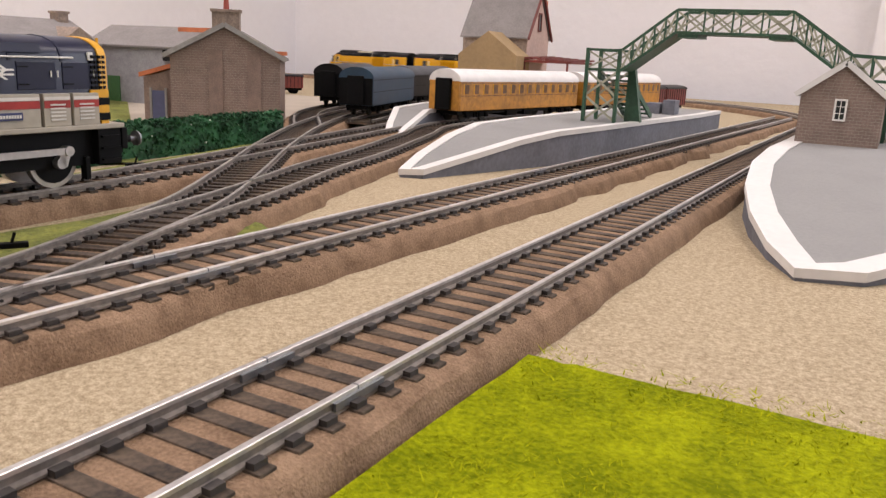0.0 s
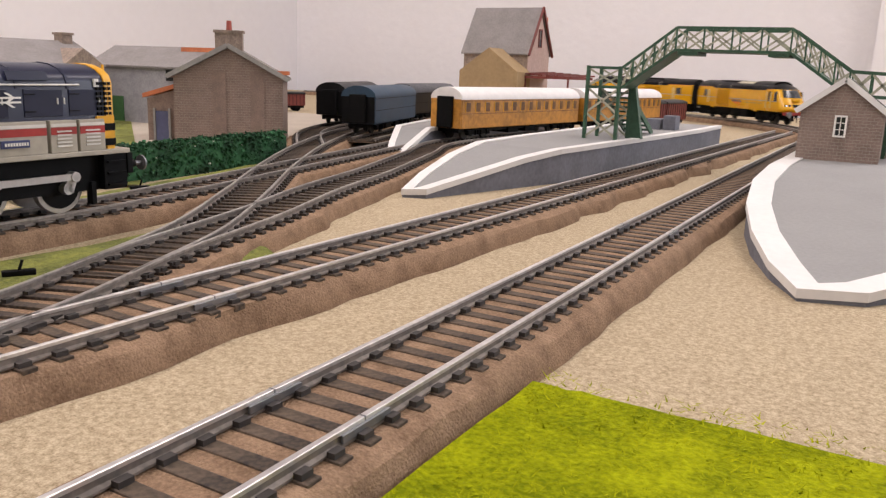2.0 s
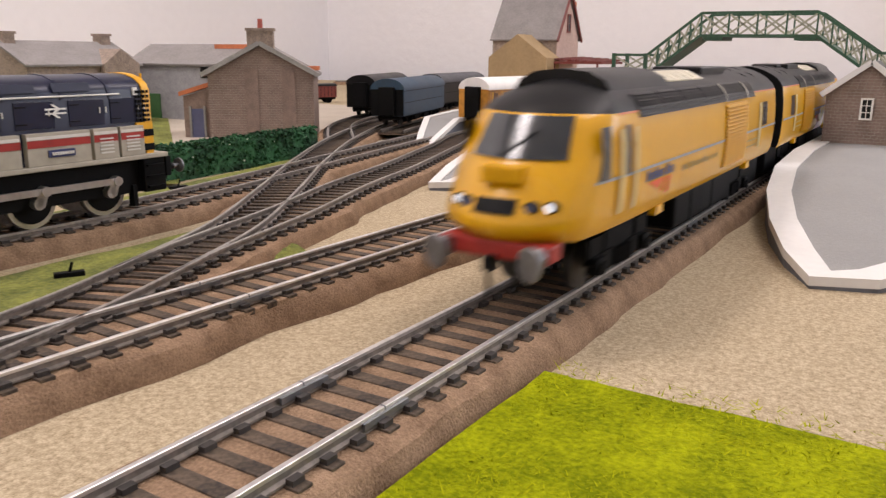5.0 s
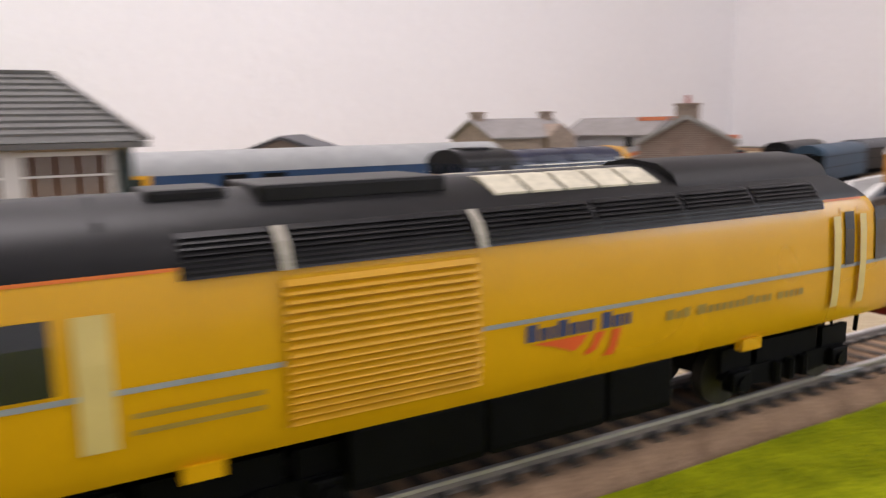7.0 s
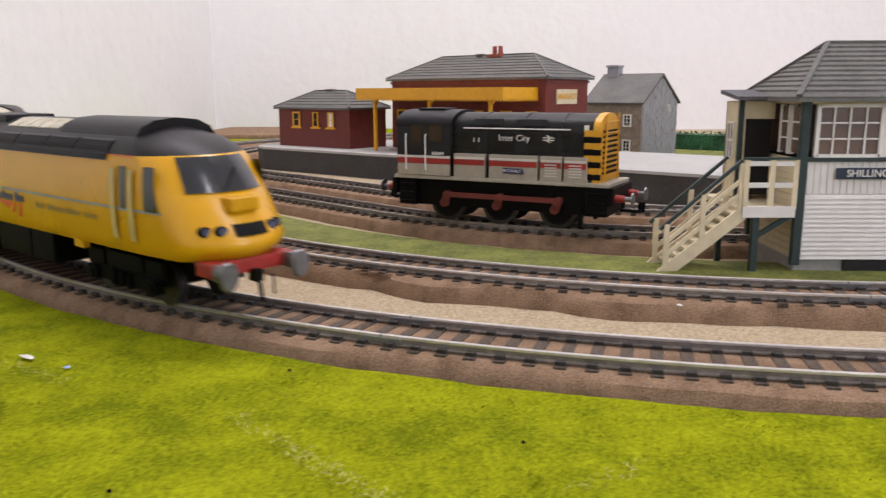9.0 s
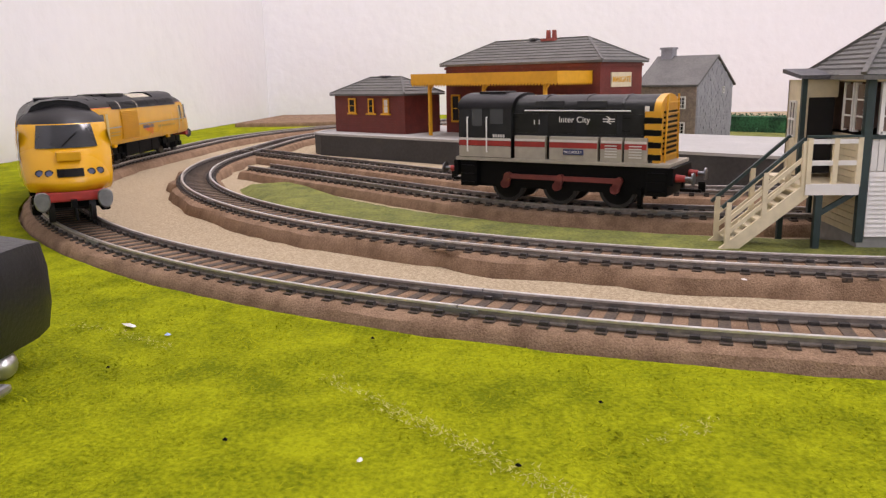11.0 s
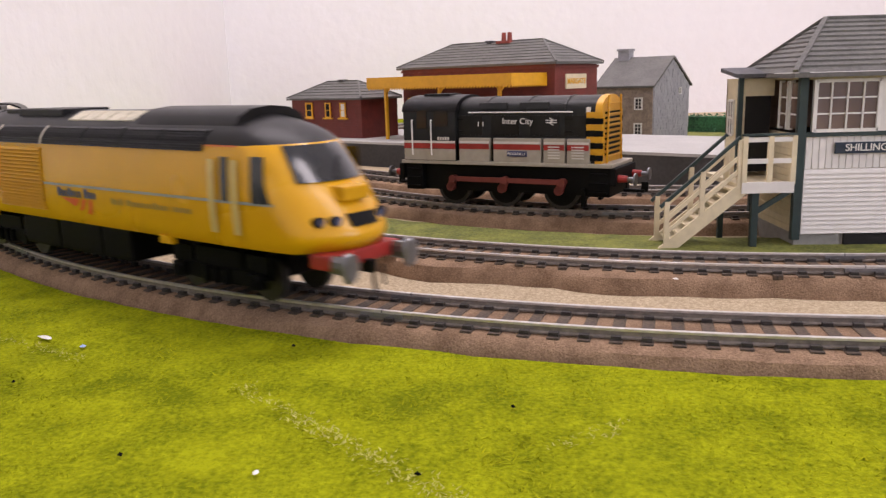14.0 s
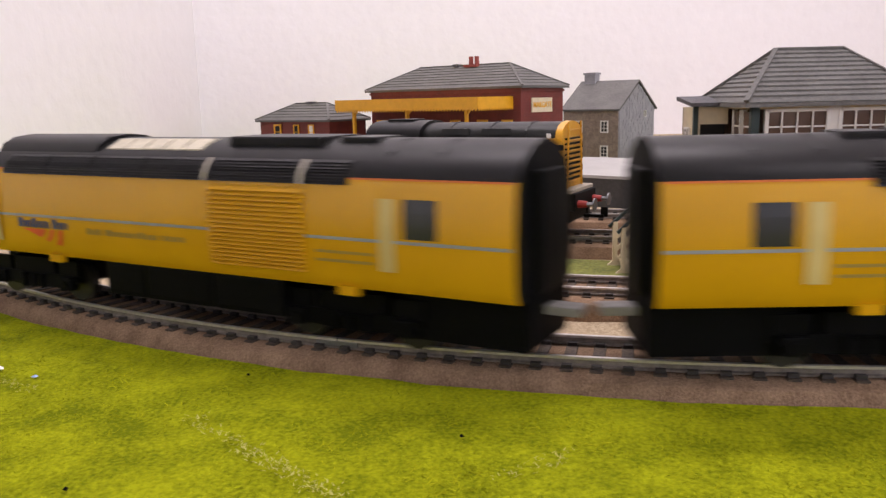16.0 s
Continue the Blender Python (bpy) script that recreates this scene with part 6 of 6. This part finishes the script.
    part("porch_wall", cube(px, px + 0.0012, py, y0, 0.0300, 0.0672), M["cream"], b, "cream porch wall")
    win = part("porch_window", cube(px + 0.0045, px + 0.0105, py - 0.0004, py + 0.0002, 0.0455, 0.0585), M["pane"], b, "white porch window")
    for u in (px + 0.0045, px + 0.0075, px + 0.0105):
        part("glazing_bar", cube(u - 0.0004, u + 0.0004, py - 0.0008, py, 0.0450, 0.0590), M["white"], win)
    for zz in (0.0452, 0.0520, 0.0588):
        part("glazing_bar", cube(px + 0.0045, px + 0.0105, py - 0.0007, py, zz - 0.0004, zz + 0.0004), M["white"], win)
    part("porch_front", cube(x0 + 0.0190, x0 + 0.0200, py, py + 0.0025, 0.0300, 0.0672), M["cream"], b)
    part("doorway", cube(x0 + 0.0192, x0 + 0.0196, py + 0.0025, -0.1000, 0.0310, 0.0605), M["dark"], b, "dark open doorway")
    part("door_header", cube(x0 + 0.0190, x0 + 0.0200, py + 0.0025, -0.0990, 0.0605, 0.0672), M["cream"], b)
    part("porch_post", cube(x0 + 0.0195, x0 + 0.0212, py - 0.0005, py + 0.0013, 0.0300, 0.0680), M["box_green"], b, "dark green post")
    part("porch_roof", prism(bmesh.new(), [(px - 0.002, 0.0700), (x0 + 0.023, 0.0676), (x0 + 0.023, 0.0690), (px - 0.002, 0.0716)], "y", py - 0.0022, y0 - 0.002), M["slate_dark"], b, "flat dark porch roof")
    lx0, lx1 = x0 + 0.002, x1 + 0.001
    part("landing", cube(lx0, lx1, -0.1190, y0 - 0.0016, 0.0272, 0.0292, 0.0002), M["cream"], b, "cream landing boards")
    part("landing_fascia", cube(lx1 - 0.001, lx1 + 0.0005, -0.1190, y0 - 0.0016, 0.0262, 0.0302), M["box_white"], b)
    for y in (-0.1182, -0.1090, y0 - 0.0022):
        part("rail_post", cube(lx1 - 0.0012, lx1 + 0.0004, y - 0.0009, y + 0.0009, 0.0292, 0.0470), M["cream"], b, "cream rail post")
    for z in (0.0370, 0.0448):
        part("landing_rail", cube(lx1 - 0.0009, lx1 + 0.0003, -0.1190, y0 - 0.0016, z, z + 0.0017), M["box_white"], b, "white landing rail")
    part("hand_rail", cube(lx1 - 0.0012, lx1 + 0.0006, -0.1192, y0 - 0.0016, 0.0470, 0.0478), M["box_green"], b)
    for y in (-0.1135,):
        part("landing_post", cube(lx1 - 0.0025, lx1 - 0.0002, y - 0.0012, y + 0.0012, 0.0, 0.0272), M["box_green"], b, "dark green landing post")
        part("landing_post", cube(lx0 + 0.016, lx0 + 0.018, -0.1185, -0.1165, 0.0, 0.0272), M["box_green"], b, "dark green landing post")
    bm = bmesh.new()
    bar(bm, (lx1 - 0.0014, -0.1130, 0.0190), (lx1 - 0.0014, y0 - 0.0010, 0.0275), 0.0012, 0.0018)
    part("landing_brace", bm, M["box_green"], b)
    top, foot = (-0.1188, 0.0285), (-0.1470, 0.0045)
    for x in (lx1 - 0.0006, lx1 - 0.0160):
        bm = bmesh.new()
        bar(bm, (x, top[0], top[1] - 0.001), (x, foot[0], foot[1]), 0.0012, 0.0046)
        part("stringer", bm, M["cream"], b, "cream stair stringer")
        for h in (0.0070, 0.0120):
            bm = bmesh.new()
            bar(bm, (x, top[0], top[1] + h), (x, foot[0] + 0.002, foot[1] + h + 0.001), 0.0008, 0.0014)
            part("stair_rail", bm, M["cream"], b, "cream stair rail")
        bm = bmesh.new()
        bar(bm, (x, top[0] - 0.001, top[1] + 0.0182), (x, foot[0] - 0.001, foot[1] + 0.0172), 0.0012, 0.0012)
        part("hand_rail", bm, M["box_green"], b, "dark green hand rail")
        for t in (0.03, 0.5, 0.95):
            y, z = top[0] + (foot[0] - top[0]) * t, top[1] + (foot[1] - top[1]) * t
            part("stair_post", cube(x - 0.0007, x + 0.0007, y - 0.0009, y + 0.0009, max(0.001, z - 0.002), z + 0.0180), M["cream"], b, "cream stair post")
    for k in range(9):
        t = (k + 0.5) / 9
        y, z = top[0] + (foot[0] - top[0]) * t, top[1] + (foot[1] - top[1]) * t
        part("tread", cube(lx1 - 0.0158, lx1 - 0.0008, y - 0.0018, y + 0.0018, z - 0.0004, z + 0.0004), M["cream"], b)
    return b


M["pane"] = glass("grey_window_pane", (0.13, 0.085, 0.065), 0.12)
signal_box()


# ---- hedges, clutter ----
def hedge(pts, h, w, label, seed, n=1600):
    """A trimmed hedge: a dense crowd of small leaf clumps about a core."""
    rnd = random.Random(seed)
    bm = bmesh.new()
    ss = lengths(pts)
    for k in range(n):
        x, y, a = point_on(pts, ss, rnd.uniform(0, ss[-1]))
        d, z = rnd.uniform(-w / 2, w / 2), rnd.uniform(0.001, h)
        if rnd.random() < 0.75:
            if rnd.random() < 0.6:
                d = math.copysign(w / 2 * rnd.uniform(0.9, 1.1), d)
            else:
                z = h * rnd.uniform(0.94, 1.06)
        p = offset((x, y, a), d, z)
        r = rnd.uniform(0.0006, 0.0013)
        ax = Vector((rnd.gauss(0, 1), rnd.gauss(0, 1), rnd.gauss(0, 1))).normalized()
        s = ax.orthogonal().normalized() * r
        t = ax.cross(s)
        vs = [bm.verts.new(p + s * math.cos(q) + t * math.sin(q) + ax * (r * 0.5 if j % 2 else 0)) for j, q in enumerate((0, 1.26, 2.5, 3.77, 5.0))]
        bm.faces.new(vs)
    sec = [(-w / 2 * 0.9, 0), (-w / 2 * 0.88, h * 0.9), (0, h * 0.95), (w / 2 * 0.88, h * 0.9), (w / 2 * 0.9, 0)]
    rows = [[bm.verts.new(offset(p, d, z)) for d, z in sec] for p in pts]
    for a, b in zip(rows, rows[1:]):
        for j in range(4):
            bm.faces.new((a[j], b[j], b[j + 1], a[j + 1]))
    for r in (rows[0], rows[-1]):
        bm.faces.new(r)
    bush = solid("hedge", bm, M["hedge"], label, "hedge", "", "hedges")
    fl = bmesh.new()
    for k in range(n // 60):
        p = offset(point_on(pts, ss, rnd.uniform(0, ss[-1])), -math.copysign(w / 2 * rnd.uniform(1.0, 1.1), rnd.random() - 0.15) * -1, rnd.uniform(0.1, 1.0) * h)
        r = rnd.uniform(0.0002, 0.00045)
        box(fl, p.x - r, p.x + r, p.y - r, p.y + r, p.z - r, p.z + r)
    tagged(part("blossom", fl, M["blossom"], bush, "tiny pale blossom specks"), kind="stuff")
    return bush


hedge(spline([(-0.246, 0.035), (-0.248, 0.14), (-0.252, 0.25), (-0.268, 0.395)]), 0.0205, 0.011, "dark green trimmed hedge behind the siding", 3, 9000)
ha = STN @ Vector((0.02, 0.45, 0))
hb = STN @ Vector((0.42, 0.45, 0))
hedge(spline([(ha.x, ha.y), ((ha.x + hb.x) / 2, (ha.y + hb.y) / 2), (hb.x, hb.y)]), 0.024, 0.014, "distant dark green hedge by the wall", 4, 2200)

bm = bmesh.new()
vs = [bm.verts.new(STN @ Vector(p)) for p in ((-0.1, 0.16, 0.0045), (0.7, 0.16, 0.0045), (0.7, 0.60, 0.0045), (-0.1, 0.60, 0.0045))]
bm.faces.new(vs)
solid("grass_field", bm, M["grass_dull"], "dull green field behind the station", "grass", "stuff")
# grass and raised bank beyond the curve
solid("grass_bank", ribbon(MAIN, 0.0182, 0.115, 0.0056, 2.77, 3.77, 0.003, 8), M["grass"], "bright grass bank beyond the curve", "grass", "stuff", smooth=True)
bm = cube(-1.25, -0.98, -0.62, -0.40, 0.0, 0.012, 0.003)
solid("earth_mound", bm, M["foam"], "low brown earth mound by the wall", "mound", "structure")
bm = cube(0.06, 0.30, 1.16, 1.28, 0.0, 0.022, 0.006)
solid("earth_bank", bm, M["foam"], "low brown bank beyond the far curve", "mound", "structure")

solid("yard", cube(-0.98, -0.262, 0.215, 0.80, 0.0005, 0.0040, 0.0008), M["yard"], "pale stone-grey card yard round the houses", "yard", "structure")


def scuff(places, n, seed):
    """A worn line on the mat: pale fibres strewn along a few places."""
    rnd = random.Random(seed)
    verts, faces = [], []
    for k in range(n):
        j = rnd.randrange(len(places) - 1)
        (ax, ay), (bx, by) = places[j], places[j + 1]
        f = rnd.random()
        x, y = ax + (bx - ax) * f + rnd.gauss(0, 0.0014), ay + (by - ay) * f + rnd.gauss(0, 0.0014)
        a, r, w = rnd.uniform(0, math.tau), rnd.uniform(0.0004, 0.0012), rnd.uniform(0.00008, 0.0002)
        v = len(verts)
        verts += [(x - math.sin(a) * w, y + math.cos(a) * w, 0.0064), (x + math.sin(a) * w, y - math.cos(a) * w, 0.0064), (x + math.cos(a) * r, y + math.sin(a) * r, 0.0068)]
        faces.append((v, v + 1, v + 2))
    me = bpy.data.meshes.new("scuff_line")
    me.from_pydata(verts, [], faces)
    me.materials.append(M["scuff"])
    return tagged(new("scuff_line", me), "pale scuffed line worn across the grass mat", "grass", kind="stuff")


scuff([(0.014, -0.268), (0.031, -0.252), (0.040, -0.242), (0.051, -0.232), (0.061, -0.222), (0.070, -0.212)], 520, 21)
scuff([(-0.023, -0.346), (-0.014, -0.326), (-0.004, -0.311)], 120, 22)
scuff([(0.044, -0.203), (0.041, -0.199), (0.038, -0.193), (0.036, -0.190)], 70, 23)

# small levers of the turnout
def point_lever(m):
    p = thing("point_lever", "black plastic point lever beside the track", "lever", "point levers", m)
    part("base", cube(-0.004, 0.004, -0.0013, 0.0013, 0.0, 0.0014, 0.0003), M["black"], p)
    bm = bmesh.new()
    tube(bm, (0, 0, 0.001), (0.001, 0, 0.0040), 0.0004, 8)
    part("handle", bm, M["black"], p)
    return p


point_lever(pose(-0.122, 0.128, 0.0062, 0, 0, 60))
point_lever(pose(-0.205, 0.235, 0.0085, 0, 0, 70))

# black rounded stand with a chrome foot on the grass
stand = thing("device_stand", "black rounded device stand with a chrome foot", "stand", "", pose(0.022, -0.3625, 0.0025))
part("shell", cube(-0.024, 0.024, -0.050, 0.027, 0.0080, 0.0345, 0.009), M["rubber"], stand, smooth=True)
part("base_bar", cube(0.004, 0.010, -0.040, 0.030, 0.0045, 0.0065, 0.001), M["steel"], stand, "flat steel bar")
for x in (-0.006, 0.007):
    bm = bmesh.new()
    bmesh.ops.create_uvsphere(bm, u_segments=16, v_segments=10, radius=0.0035)
    bmesh.ops.translate(bm, verts=bm.verts, vec=(x, 0.021, 0.0067))
    part("foot", bm, M["steel"], stand, "chrome ball foot", smooth=True)


def fleck(x, y, z, sx, sy, rz, material, label):
    bm = bmesh.new()
    rnd = random.Random(int(abs(x * 9999)))
    vs = []
    for k in range(9):
        a = k * math.tau / 9
        vs.append(bm.verts.new((math.cos(a) * sx * rnd.uniform(0.7, 1.2), math.sin(a) * sy * rnd.uniform(0.7, 1.2), 0.0004)))
    top = bm.verts.new((0, 0, 0.0009))
    for k in range(9):
        bm.faces.new((vs[k], vs[(k + 1) % 9], top))
    return solid("fleck", bm, material, label, "litter", "", "flecks on the grass", m=pose(x, y, z, 0, 0, rz))


fleck(-0.014, -0.316, 0.0061, 0.0010, 0.0008, 0, M["litter_blue"], "pale blue fleck lying on the grass mat")
fleck(-0.022, -0.330, 0.0061, 0.0030, 0.0011, 60, M["litter"], "white paper scrap lying on the grass mat")
fleck(-0.059, -0.157, 0.0093, 0.0012, 0.0006, 30, M["litter"], "white scrap lying on the ballast")
fleck(0.053, -0.254, 0.0061, 0.0008, 0.0006, 0, M["litter"], "tiny white crumb lying on the grass mat")
for fx, fy in ((0.010, -0.320), (0.054, -0.227), (0.027, -0.210), (0.062, 0.085), (-0.012, -0.262), (0.046, -0.280)):
    fleck(fx, fy, 0.0061, 0.0007, 0.0005, 30, M["grime"], "tiny dark crumb lying on the grass mat")
fleck(-0.166, 0.160, 0.0093, 0.0030, 0.0009, 80, M["red"], "red scrap lying by the rail")


def motions():
    """The yellow train runs past, stops beyond the curve and comes back."""
    times = [k * 0.2 for k in range(81)]
    walk(POWER_A, [(t, car_pose(run_at(t), True)) for t in times])
    walk(POWER_B, [(t, car_pose(run_at(t) - CAR_GAP, False)) for t in times])


motions()
